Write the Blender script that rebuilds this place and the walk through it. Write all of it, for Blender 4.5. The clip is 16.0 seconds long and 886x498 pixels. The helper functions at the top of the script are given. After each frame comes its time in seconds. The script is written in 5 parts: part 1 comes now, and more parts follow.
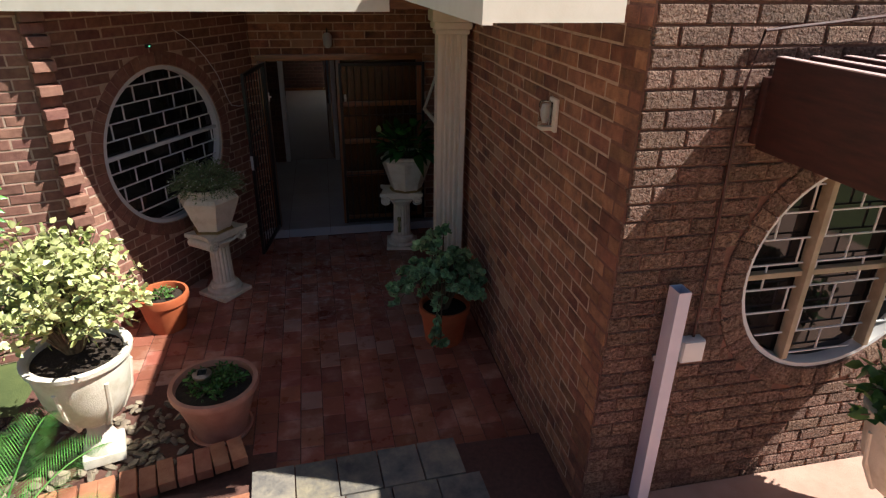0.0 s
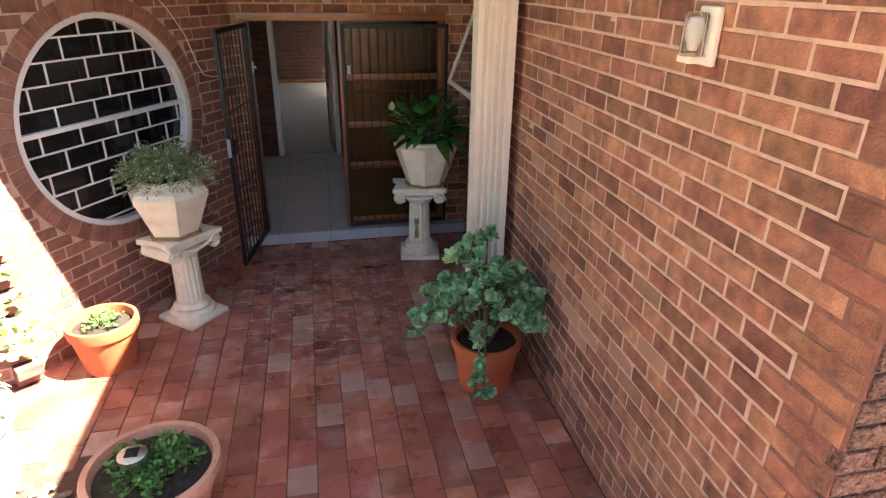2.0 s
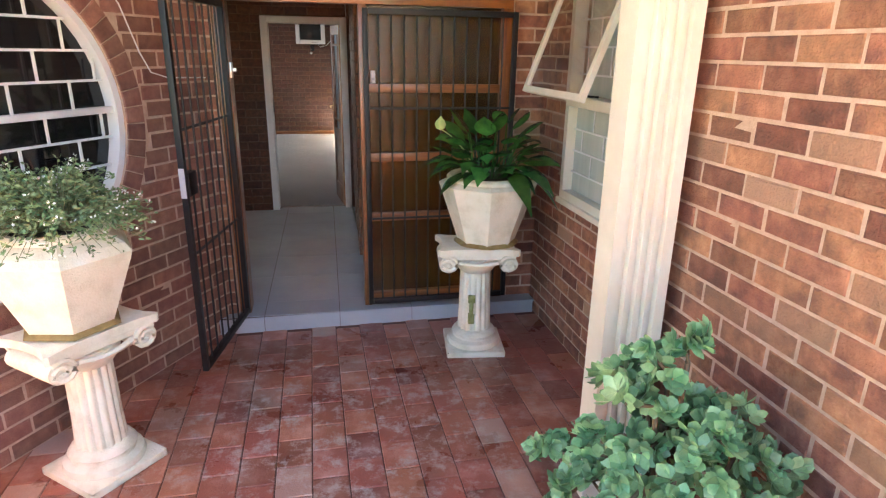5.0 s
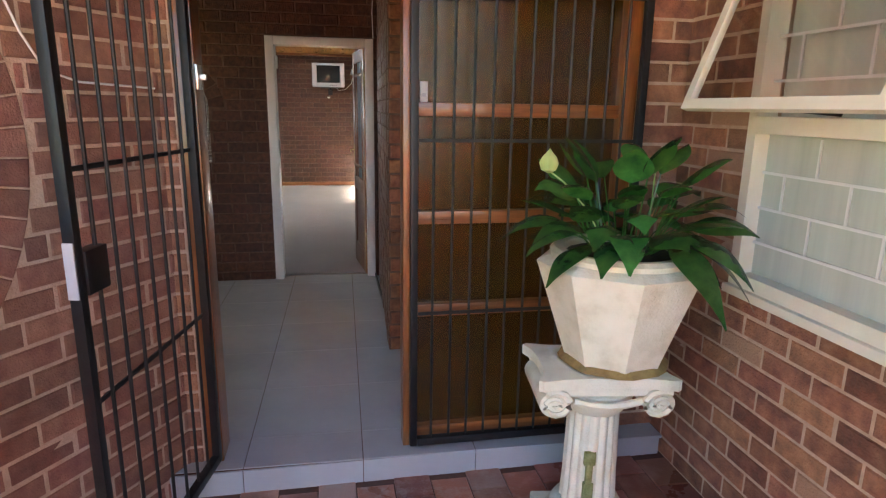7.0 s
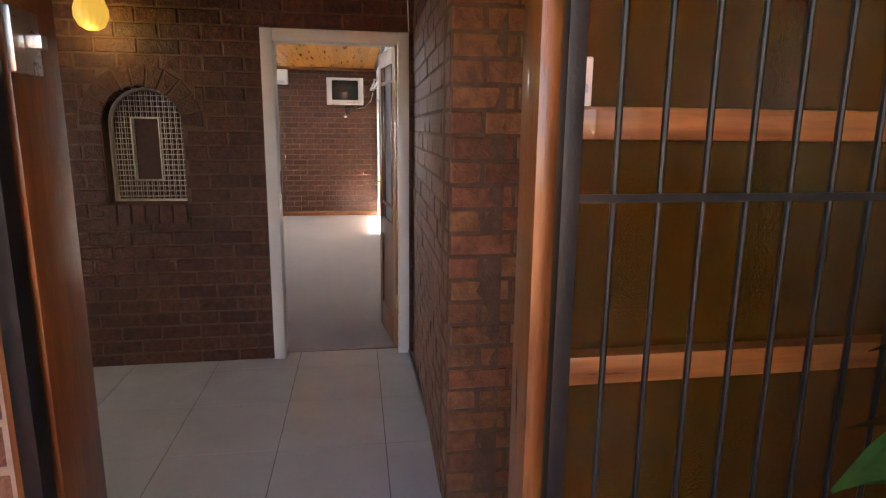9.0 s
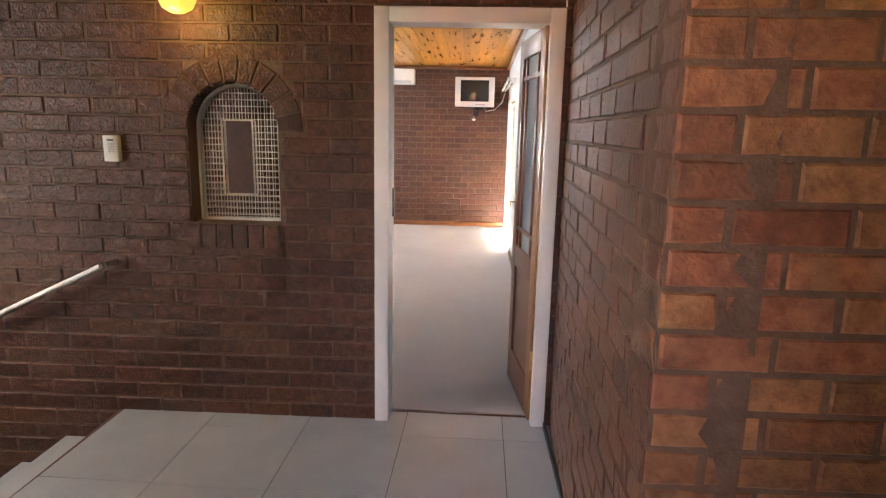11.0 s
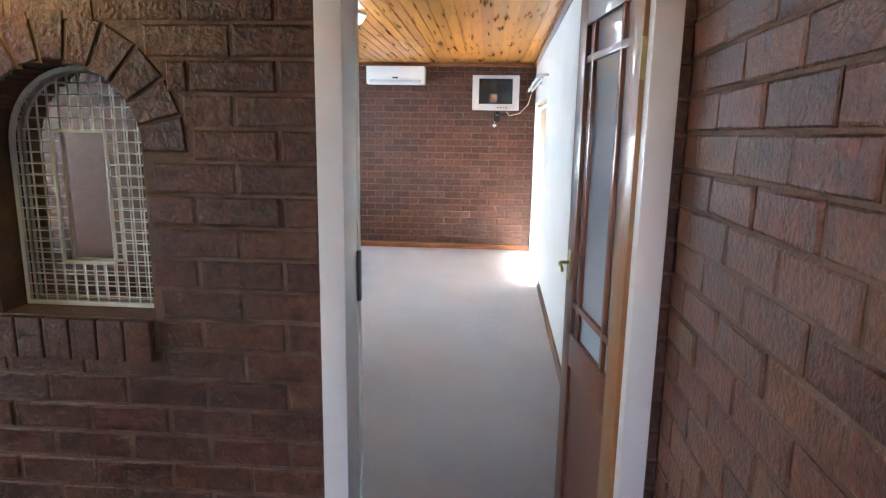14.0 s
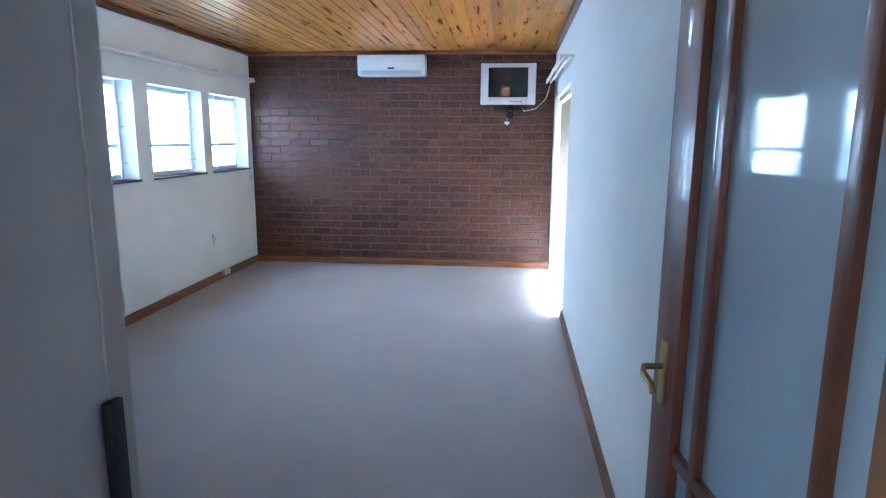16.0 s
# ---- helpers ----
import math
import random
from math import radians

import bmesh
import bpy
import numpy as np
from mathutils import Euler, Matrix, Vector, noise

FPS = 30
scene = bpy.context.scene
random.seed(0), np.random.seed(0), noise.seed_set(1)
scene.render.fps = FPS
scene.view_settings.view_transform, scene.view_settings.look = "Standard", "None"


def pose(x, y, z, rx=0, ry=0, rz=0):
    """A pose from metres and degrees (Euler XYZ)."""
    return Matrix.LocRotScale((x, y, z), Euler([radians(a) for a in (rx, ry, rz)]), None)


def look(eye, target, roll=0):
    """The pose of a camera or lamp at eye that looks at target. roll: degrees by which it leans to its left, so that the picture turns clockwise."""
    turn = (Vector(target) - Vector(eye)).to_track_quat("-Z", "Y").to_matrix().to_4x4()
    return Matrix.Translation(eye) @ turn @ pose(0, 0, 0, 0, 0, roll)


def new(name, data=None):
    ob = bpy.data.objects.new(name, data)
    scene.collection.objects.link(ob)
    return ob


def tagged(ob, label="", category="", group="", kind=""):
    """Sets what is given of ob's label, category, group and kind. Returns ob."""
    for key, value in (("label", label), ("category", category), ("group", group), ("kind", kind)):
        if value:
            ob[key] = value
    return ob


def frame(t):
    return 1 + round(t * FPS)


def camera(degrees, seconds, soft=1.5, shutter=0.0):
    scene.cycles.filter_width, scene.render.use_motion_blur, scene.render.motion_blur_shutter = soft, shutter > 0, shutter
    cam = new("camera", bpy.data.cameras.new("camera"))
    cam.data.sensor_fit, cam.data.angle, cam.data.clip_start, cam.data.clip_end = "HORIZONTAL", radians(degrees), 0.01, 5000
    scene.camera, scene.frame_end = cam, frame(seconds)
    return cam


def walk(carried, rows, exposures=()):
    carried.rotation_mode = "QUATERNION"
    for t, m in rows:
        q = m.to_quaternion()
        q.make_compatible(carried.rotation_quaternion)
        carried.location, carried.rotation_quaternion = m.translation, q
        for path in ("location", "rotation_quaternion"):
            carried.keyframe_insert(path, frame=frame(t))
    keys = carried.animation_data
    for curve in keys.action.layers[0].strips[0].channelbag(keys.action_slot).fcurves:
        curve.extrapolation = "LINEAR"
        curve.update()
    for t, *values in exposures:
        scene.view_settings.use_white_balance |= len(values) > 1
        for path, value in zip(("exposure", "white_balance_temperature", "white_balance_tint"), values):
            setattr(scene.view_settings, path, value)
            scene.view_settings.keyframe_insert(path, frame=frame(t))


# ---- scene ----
cam = camera(72.9, 16.0, soft=1.25)
PATH = [
    (0, (-0.060, -0.238, 3.050), (0.326, 1.534, 2.205), 0.9),
    (0.5, (-0.052, 0.078, 2.884), (0.332, 1.851, 2.043), 0.9),
    (1, (-0.049, 0.411, 2.763), (0.332, 2.186, 1.923), 0.8),
    (1.5, (-0.027, 0.783, 2.608), (0.354, 2.560, 1.773), 0.8),
    (2, (-0.037, 1.098, 2.473), (0.348, 2.878, 1.646), 0.8),
    (2.5, (-0.055, 1.422, 2.340), (0.334, 3.207, 1.528), 0.9),
    (3, (-0.033, 1.750, 2.206), (0.353, 3.550, 1.426), 0.8),
    (3.5, (-0.064, 2.030, 2.130), (0.333, 3.837, 1.372), 1.0),
    (4, (-0.096, 2.333, 1.980), (0.308, 4.164, 1.286), 1.0),
    (4.2, (-0.096, 2.429, 1.963), (0.310, 4.263, 1.275), 1.1),
    (6.3, (-0.045, 3.968, 1.613), (0.337, 5.869, 1.124), 0.7),
    (6.5, (-0.051, 4.096, 1.614), (0.327, 6.000, 1.132), 0.8),
    (7, (-0.077, 4.474, 1.608), (0.286, 6.386, 1.149), 0.9),
    (7.5, (-0.075, 4.848, 1.603), (0.278, 6.766, 1.158), 0.9),
    (8, (-0.045, 5.288, 1.602), (0.295, 7.215, 1.191), 0.6),
    (8.5, (-0.079, 5.660, 1.592), (0.251, 7.593, 1.196), 0.7),
    (9, (-0.099, 5.949, 1.589), (0.220, 7.883, 1.194), 0.6),
    (9.5, (-0.093, 6.203, 1.596), (0.178, 8.145, 1.199), 0.7),
    (10, (-0.099, 6.418, 1.587), (0.035, 8.373, 1.187), 0.7),
    (10.2, (-0.105, 6.520, 1.598), (-0.038, 8.478, 1.197), 0.8),
    (12.3, (-0.161, 7.316, 1.618), (-0.287, 9.277, 1.244), 1.2),
    (12.5, (-0.171, 7.391, 1.640), (-0.298, 9.351, 1.259), 1.1),
    (13, (-0.164, 7.664, 1.650), (-0.293, 9.623, 1.267), 1.1),
    (13.5, (-0.144, 7.947, 1.660), (-0.274, 9.906, 1.280), 1.1),
    (14, (-0.142, 8.253, 1.640), (-0.280, 10.212, 1.263), 0.9),
    (14.5, (-0.133, 8.569, 1.618), (-0.280, 10.528, 1.244), 0.6),
    (15, (-0.103, 8.910, 1.601), (-0.258, 10.869, 1.232), 0.6),
    (15.5, (-0.105, 9.149, 1.587), (-0.272, 11.108, 1.221), 0.5),
    (16, (-0.117, 9.377, 1.568), (-0.302, 11.335, 1.210), 0.4),
]
EXPOSURES = [(0.0, 0.95, 6400, 10), (0.5, 1.9, 6300, 9), (1.0, 2.6, 6300, 8), (1.5, 2.95, 6400, 7), (2.0, 3.5, 6500, 6), (2.5, 3.85, 6500, 6), (3.0, 4.05, 6600, 6), (4.0, 4.6, 6600, 5), (6.5, 4.85, 6800, 8), (7.5, 4.9, 6600, 8), (8.5, 5.0, 7300, 17), (10.0, 5.4, 7500, 18), (12.5, 6.3, 6700, 12), (14.0, 5.75, 5900, 8), (15.0, 5.2, 5250, 6), (16.0, 5.1, 4700, 4)]
walk(cam, [(t, look(eye, target, roll)) for t, eye, target, roll in PATH], EXPOSURES)

# ---- light ----
SUN_TRAVEL = Vector((-0.66, 0.24, -1.0)).normalized()
world = bpy.data.worlds.new("sky")
scene.world = world
world.use_nodes = True
wn = world.node_tree.nodes
sky = wn.new("ShaderNodeTexSky")
sky.sky_type = "NISHITA"
sky.sun_disc = False
sky.sun_elevation = math.asin(-SUN_TRAVEL.z)
sky.sun_rotation = math.atan2(-SUN_TRAVEL.x, -SUN_TRAVEL.y)
wn["Background"].inputs["Strength"].default_value = 0.036
world.node_tree.links.new(sky.outputs["Color"], wn["Background"].inputs["Color"])
sun_data = bpy.data.lights.new("sun", "SUN")
sun_data.energy, sun_data.angle, sun_data.color = 5.0, radians(0.5), (1.0, 0.95, 0.87)
sun = new("sun", sun_data)
sun.matrix_world = look((6, -3, 12), Vector((6, -3, 12)) + SUN_TRAVEL)


def lamp_area(name, m, w, h, watts, colour=(1, 1, 1)):
    d = bpy.data.lights.new(name, "AREA")
    d.shape, d.size, d.size_y, d.energy, d.color = "RECTANGLE", w, h, watts, colour
    o = new(name, d)
    o.matrix_world = m
    return o


def lamp_point(name, at, watts, colour, radius=0.04):
    d = bpy.data.lights.new(name, "POINT")
    d.energy, d.color, d.shadow_soft_size = watts, colour, radius
    o = new(name, d)
    o.location = at
    return o


# daylight in the openings
lamp_area("window_daylight", look((-3.27, 14.6, 1.62), (0, 14.6, 1.2)), 3.1, 0.8, 1.95, (0.55, 0.77, 1.0))
lamp_area("glass_door_daylight", look((0.80, 15.2, 1.1), (-3, 15.2, 0.6)), 1.7, 1.7, 0.18, (0.75, 0.88, 1.0))
lamp_area("stair_window_daylight", look((-4.30, 8.3, 1.55), (0, 8.6, 1.0)), 1.5, 1.4, 0.012, (0.92, 0.96, 1.0))
lamp_point("hall_bulb", (-1.43, 9.60, 2.10), 0.08, (1.0, 0.76, 0.24))
lamp_point("room_bulb", (-1.25, 13.0, 2.40), 0.3, (0.70, 0.86, 1.0), 0.1)


# ---- materials ----
def mat(name, a, b, scale=8.0, rough=0.7, metal=0.0, bump=0.15, grain=120.0, spread=0.0, third=None, stretch=(1, 1, 1), coat=0.0, rough_var=0.12, spec=0.5):
    """Two-colour noise over the world position, fine relief; spread: brightness change from piece to piece."""
    m = bpy.data.materials.new(name)
    m.use_nodes = True
    n, l = m.node_tree.nodes, m.node_tree.links
    bsdf = n["Principled BSDF"]
    geo = n.new("ShaderNodeNewGeometry")
    mp = n.new("ShaderNodeMapping")
    mp.inputs["Scale"].default_value = stretch
    l.new(geo.outputs["Position"], mp.inputs["Vector"])
    big = n.new("ShaderNodeTexNoise")
    big.inputs["Scale"].default_value, big.inputs["Detail"].default_value, big.inputs["Roughness"].default_value = scale, 6, 0.62
    l.new(mp.outputs["Vector"], big.inputs["Vector"])
    ramp = n.new("ShaderNodeValToRGB")
    ramp.color_ramp.elements[0].position, ramp.color_ramp.elements[1].position = 0.32, 0.70
    ramp.color_ramp.elements[0].color, ramp.color_ramp.elements[1].color = (*a, 1), (*b, 1)
    if third:
        e = ramp.color_ramp.elements.new(0.52)
        e.color = (*third, 1)
    l.new(big.outputs["Fac"], ramp.inputs["Fac"])
    colour = ramp.outputs["Color"]
    if spread:
        info, add, frac = n.new("ShaderNodeObjectInfo"), n.new("ShaderNodeMath"), n.new("ShaderNodeMath")
        add.operation, frac.operation = "ADD", "FRACT"
        l.new(info.outputs["Random"], add.inputs[0])
        l.new(geo.outputs["Random Per Island"], add.inputs[1])
        l.new(add.outputs[0], frac.inputs[0])
        rng = n.new("ShaderNodeMapRange")
        rng.inputs["To Min"].default_value, rng.inputs["To Max"].default_value = 1 - spread, 1 + spread
        l.new(frac.outputs[0], rng.inputs["Value"])
        hsv = n.new("ShaderNodeHueSaturation")
        l.new(colour, hsv.inputs["Color"])
        l.new(rng.outputs[0], hsv.inputs["Value"])
        hue = n.new("ShaderNodeMapRange")
        hue.inputs["To Min"].default_value, hue.inputs["To Max"].default_value = 0.5 - 0.03 * spread, 0.5 + 0.03 * spread
        sq = n.new("ShaderNodeMath")
        sq.operation = "PINGPONG"
        sq.inputs[1].default_value = 0.31
        l.new(frac.outputs[0], sq.inputs[0])
        hue.inputs["From Max"].default_value = 0.31
        l.new(sq.outputs[0], hue.inputs["Value"])
        l.new(hue.outputs[0], hsv.inputs["Hue"])
        colour = hsv.outputs["Color"]
    l.new(colour, bsdf.inputs["Base Color"])
    fine = n.new("ShaderNodeTexNoise")
    fine.inputs["Scale"].default_value, fine.inputs["Detail"].default_value = grain, 4
    l.new(mp.outputs["Vector"], fine.inputs["Vector"])
    rr = n.new("ShaderNodeMapRange")
    rr.inputs["To Min"].default_value, rr.inputs["To Max"].default_value = max(0.02, rough - rough_var), min(1, rough + rough_var)
    l.new(big.outputs["Fac"], rr.inputs["Value"])
    l.new(rr.outputs[0], bsdf.inputs["Roughness"])
    bsdf.inputs["Metallic"].default_value = metal
    bsdf.inputs["Coat Weight"].default_value = coat
    bsdf.inputs["Specular IOR Level"].default_value = spec
    if bump:
        mixh = n.new("ShaderNodeMath")
        mixh.operation = "ADD"
        l.new(big.outputs["Fac"], mixh.inputs[0])
        l.new(fine.outputs["Fac"], mixh.inputs[1])
        bp = n.new("ShaderNodeBump")
        bp.inputs["Strength"].default_value, bp.inputs["Distance"].default_value = bump, 0.01
        l.new(mixh.outputs[0], bp.inputs["Height"])
        l.new(bp.outputs["Normal"], bsdf.inputs["Normal"])
    return m


def glass(name, colour, rough, trans=1.0, ior=1.45, bump=0.0, bscale=60.0):
    m = bpy.data.materials.new(name)
    m.use_nodes = True
    n, l = m.node_tree.nodes, m.node_tree.links
    b = n["Principled BSDF"]
    b.inputs["Base Color"].default_value = (*colour, 1)
    b.inputs["Roughness"].default_value = rough
    b.inputs["Transmission Weight"].default_value = trans
    b.inputs["IOR"].default_value = ior
    if bump:
        t, bp = n.new("ShaderNodeTexVoronoi"), n.new("ShaderNodeBump")
        t.inputs["Scale"].default_value = bscale
        g = n.new("ShaderNodeNewGeometry")
        l.new(g.outputs["Position"], t.inputs["Vector"])
        bp.inputs["Strength"].default_value, bp.inputs["Distance"].default_value = bump, 0.01
        l.new(t.outputs["Distance"], bp.inputs["Height"])
        l.new(bp.outputs["Normal"], b.inputs["Normal"])
    return m


def glow(name, colour, strength, base=(0.8, 0.8, 0.8)):
    m = bpy.data.materials.new(name)
    m.use_nodes = True
    b = m.node_tree.nodes["Principled BSDF"]
    b.inputs["Base Color"].default_value = (*base, 1)
    b.inputs["Emission Color"].default_value = (*colour, 1)
    b.inputs["Emission Strength"].default_value = strength
    b.inputs["Roughness"].default_value = 0.3
    return m


M_BRICK = mat("porch_brick", (0.16, 0.074, 0.052), (0.41, 0.20, 0.120), 11, 0.75, bump=0.75, grain=110, spread=0.36, third=(0.295, 0.128, 0.077))
M_BRICK_LEFT = mat("side_brick", (0.20, 0.088, 0.066), (0.33, 0.165, 0.12), 16, 0.8, bump=0.45, grain=140, spread=0.28)
M_RUSTIC = mat("rustic_brick", (0.17, 0.072, 0.046), (0.60, 0.38, 0.28), 55, 0.85, bump=4.5, grain=95, spread=0.28)
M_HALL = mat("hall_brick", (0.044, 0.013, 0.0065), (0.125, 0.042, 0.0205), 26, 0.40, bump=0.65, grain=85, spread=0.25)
# hall brick brightened: the daylight falling on the pier is put into its colour
M_PIER_LIT = mat("pier_brick", (0.16, 0.058, 0.027), (0.36, 0.150, 0.068), 22, 0.55, bump=0.5, grain=90, spread=0.3)
# hall brick, half as much brightened: light on the side wall painted in
M_HALL_SIDE_LIT = mat("hall_side_brick", (0.070, 0.024, 0.013), (0.185, 0.070, 0.036), 26, 0.42, bump=0.55, grain=85, spread=0.25)
M_MORTAR = mat("pink_mortar", (0.46, 0.32, 0.23), (0.62, 0.46, 0.36), 20, 0.9, bump=0.4)
M_MORTAR_DK = mat("hall_mortar", (0.10, 0.055, 0.036), (0.18, 0.108, 0.074), 20, 0.8, bump=0.4)
# reddish mortar, darkened: the shade of the deep joints is in the colour
M_MORTAR_RED_SHADED = mat("red_brown_mortar", (0.16, 0.075, 0.055), (0.26, 0.13, 0.095), 20, 0.9, bump=0.5)
M_TILE = mat("quarry_tile", (0.26, 0.092, 0.060), (0.50, 0.27, 0.21), 4, 0.30, bump=0.2, grain=90, spread=0.30, third=(0.33, 0.118, 0.078))
M_GROUT = mat("dark_grout", (0.09, 0.04, 0.03), (0.15, 0.07, 0.05), 30, 0.9)
M_PAINT = mat("cream_paint", (0.74, 0.69, 0.58), (0.82, 0.78, 0.68), 6, 0.55, bump=0.06)
M_COL = mat("column_paint", (0.72, 0.66, 0.54), (0.82, 0.77, 0.66), 5, 0.6, bump=0.12)
M_PLANTER = mat("whitewashed_concrete", (0.66, 0.60, 0.46), (0.85, 0.80, 0.68), 9, 0.75, bump=0.3, third=(0.80, 0.75, 0.62))
M_MOSS = mat("green_algae", (0.16, 0.17, 0.05), (0.34, 0.34, 0.16), 40, 0.9, bump=0.4)
M_STAIN = mat("rust_stain", (0.20, 0.12, 0.04), (0.40, 0.27, 0.10), 20, 0.8)
M_TERRA = mat("terracotta", (0.46, 0.11, 0.04), (0.56, 0.16, 0.065), 8, 0.6, bump=0.1)
M_TERRA_PALE = mat("pale_terracotta", (0.45, 0.21, 0.15), (0.58, 0.31, 0.23), 8, 0.6, bump=0.1)
M_SOIL = mat("soil", (0.018, 0.012, 0.008), (0.05, 0.034, 0.022), 30, 0.95, bump=0.9, grain=70)
M_GROUND = mat("garden_ground", (0.05, 0.075, 0.022), (0.12, 0.15, 0.045), 2, 0.95, bump=0.6)
M_PEBBLE = mat("pebble", (0.11, 0.085, 0.06), (0.34, 0.28, 0.20), 18, 0.75, bump=0.2, spread=0.45)
M_PAVE = mat("paving_brick", (0.38, 0.14, 0.075), (0.52, 0.24, 0.14), 12, 0.85, bump=0.35, spread=0.22)
M_PINK = mat("pink_paving", (0.42, 0.25, 0.19), (0.52, 0.33, 0.26), 6, 0.85, bump=0.3, spread=0.1)
M_SLATE = mat("slate", (0.075, 0.075, 0.08), (0.34, 0.29, 0.20), 5, 0.5, bump=0.5, grain=40, spread=0.35, third=(0.20, 0.18, 0.15))
M_LEAF_JADE = mat("jade_leaf", (0.05, 0.11, 0.03), (0.13, 0.21, 0.07), 12, 0.38, bump=0.05, spread=0.35)
M_LEAF_LIME = mat("variegated_leaf", (0.30, 0.36, 0.10), (0.66, 0.66, 0.34), 14, 0.4, bump=0.05, spread=0.3)
M_LEAF_BLUE = mat("blue_green_leaf", (0.10, 0.24, 0.10), (0.34, 0.52, 0.27), 14, 0.33, bump=0.05, spread=0.35)
M_LEAF_LILY = mat("lily_leaf", (0.012, 0.055, 0.014), (0.06, 0.17, 0.035), 14, 0.22, bump=0.06, spread=0.35)
M_LEAF_GREY = mat("grey_herb", (0.10, 0.14, 0.05), (0.34, 0.31, 0.17), 20, 0.8, bump=0.1, spread=0.3)
M_LEAF_SAGE = mat("sage_leaf", (0.09, 0.17, 0.06), (0.26, 0.31, 0.15), 22, 0.7, bump=0.1, spread=0.4)
M_LEAF_HERB = mat("herb_leaf", (0.04, 0.12, 0.02), (0.10, 0.22, 0.04), 20, 0.5, spread=0.3)
M_FROND = mat("cycad_frond", (0.05, 0.18, 0.03), (0.13, 0.32, 0.07), 10, 0.3, spread=0.2)
M_FLOWER = mat("pale_green_spathe", (0.35, 0.48, 0.15), (0.5, 0.6, 0.25), 10, 0.5)
M_WHITE_FLOWER = mat("white_petal", (0.7, 0.7, 0.65), (0.85, 0.85, 0.8), 10, 0.6)
M_STEM = mat("brown_stem", (0.10, 0.07, 0.04), (0.18, 0.13, 0.08), 30, 0.8)
M_IRON = mat("black_steel", (0.007, 0.007, 0.008), (0.018, 0.018, 0.02), 14, 0.42, metal=0.0, bump=0.08, spec=0.35)
M_BARS = mat("white_bar_paint", (0.68, 0.68, 0.68), (0.8, 0.8, 0.8), 10, 0.45, bump=0.03)
M_WOOD = mat("varnished_timber", (0.13, 0.036, 0.011), (0.34, 0.125, 0.033), 4, 0.32, bump=0.1, grain=60, stretch=(9, 9, 0.8), coat=0.4)
M_WOOD_RAIL = mat("varnished_rail", (0.15, 0.045, 0.013), (0.36, 0.135, 0.037), 4, 0.32, bump=0.1, grain=60, stretch=(0.8, 9, 9), coat=0.4)
M_DOOR = mat("meranti_door", (0.13, 0.042, 0.018), (0.27, 0.095, 0.042), 4, 0.34, bump=0.1, grain=60, stretch=(10, 10, 0.7), coat=0.3)
M_DOOR_EDGE = mat("pale_door_edge", (0.22, 0.092, 0.028), (0.36, 0.165, 0.055), 4, 0.35, bump=0.1, grain=60, stretch=(10, 10, 0.7), coat=0.3)
M_PINE = mat("pine_ceiling", (0.36, 0.125, 0.018), (0.66, 0.29, 0.055), 3, 0.30, bump=0.03, grain=40, stretch=(8, 0.7, 8), coat=0.12, spread=0.22)
M_SKIRT = mat("skirting_timber", (0.12, 0.05, 0.025), (0.24, 0.105, 0.05), 5, 0.4, bump=0.1, stretch=(1, 1, 8))
M_FLOORTILE = mat("grey_white_tile", (0.38, 0.40, 0.44), (0.48, 0.50, 0.54), 1.6, 0.12, bump=0.015, grain=30, spread=0.03, rough_var=0.05)
M_CARPET = mat("beige_carpet", (0.46, 0.42, 0.41), (0.54, 0.49, 0.48), 1.1, 0.95, bump=0.8, grain=420)
M_WALL = mat("white_wall", (0.76, 0.75, 0.70), (0.82, 0.81, 0.77), 2, 0.6, bump=0.05, grain=60)
M_WALL_DIM = mat("plain_plaster", (0.55, 0.50, 0.44), (0.62, 0.57, 0.5), 2, 0.8, bump=0.1)
M_FRAMEW = mat("white_gloss_frame", (0.74, 0.74, 0.74), (0.82, 0.82, 0.81), 3, 0.35, bump=0.03)
M_PLASTIC = mat("white_plastic", (0.74, 0.74, 0.72), (0.8, 0.8, 0.78), 3, 0.35, bump=0.0)
M_GREYPLASTIC = mat("silver_plastic", (0.50, 0.50, 0.52), (0.58, 0.58, 0.60), 3, 0.35, bump=0.0)
M_DARK = mat("dark_plastic", (0.02, 0.02, 0.022), (0.035, 0.035, 0.038), 5, 0.4, bump=0.0)
M_SCREEN = mat("crt_screen", (0.018, 0.02, 0.022), (0.024, 0.026, 0.028), 3, 0.06, bump=0.0, rough_var=0.02)
M_BRASS = mat("aged_brass", (0.35, 0.24, 0.10), (0.55, 0.42, 0.2), 20, 0.32, metal=1.0, bump=0.03)
M_STEEL = mat("galvanised_steel", (0.5, 0.5, 0.5), (0.65, 0.65, 0.66), 20, 0.3, metal=1.0, bump=0.03)
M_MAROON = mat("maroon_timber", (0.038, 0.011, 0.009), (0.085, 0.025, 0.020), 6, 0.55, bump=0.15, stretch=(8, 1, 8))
# weathered fin tops, with the glint of the sun painted into the pale colour
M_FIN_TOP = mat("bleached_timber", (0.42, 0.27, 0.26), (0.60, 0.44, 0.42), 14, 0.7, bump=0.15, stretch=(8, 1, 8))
M_PIPE = mat("lilac_white_pipe", (0.66, 0.63, 0.74), (0.74, 0.71, 0.80), 4, 0.45, bump=0.03)
M_MULLION = mat("weathered_cream_wood", (0.34, 0.27, 0.17), (0.52, 0.43, 0.30), 9, 0.6, bump=0.15)
M_BLIND = mat("blind_slat", (0.46, 0.37, 0.24), (0.56, 0.46, 0.31), 4, 0.5, bump=0.0)
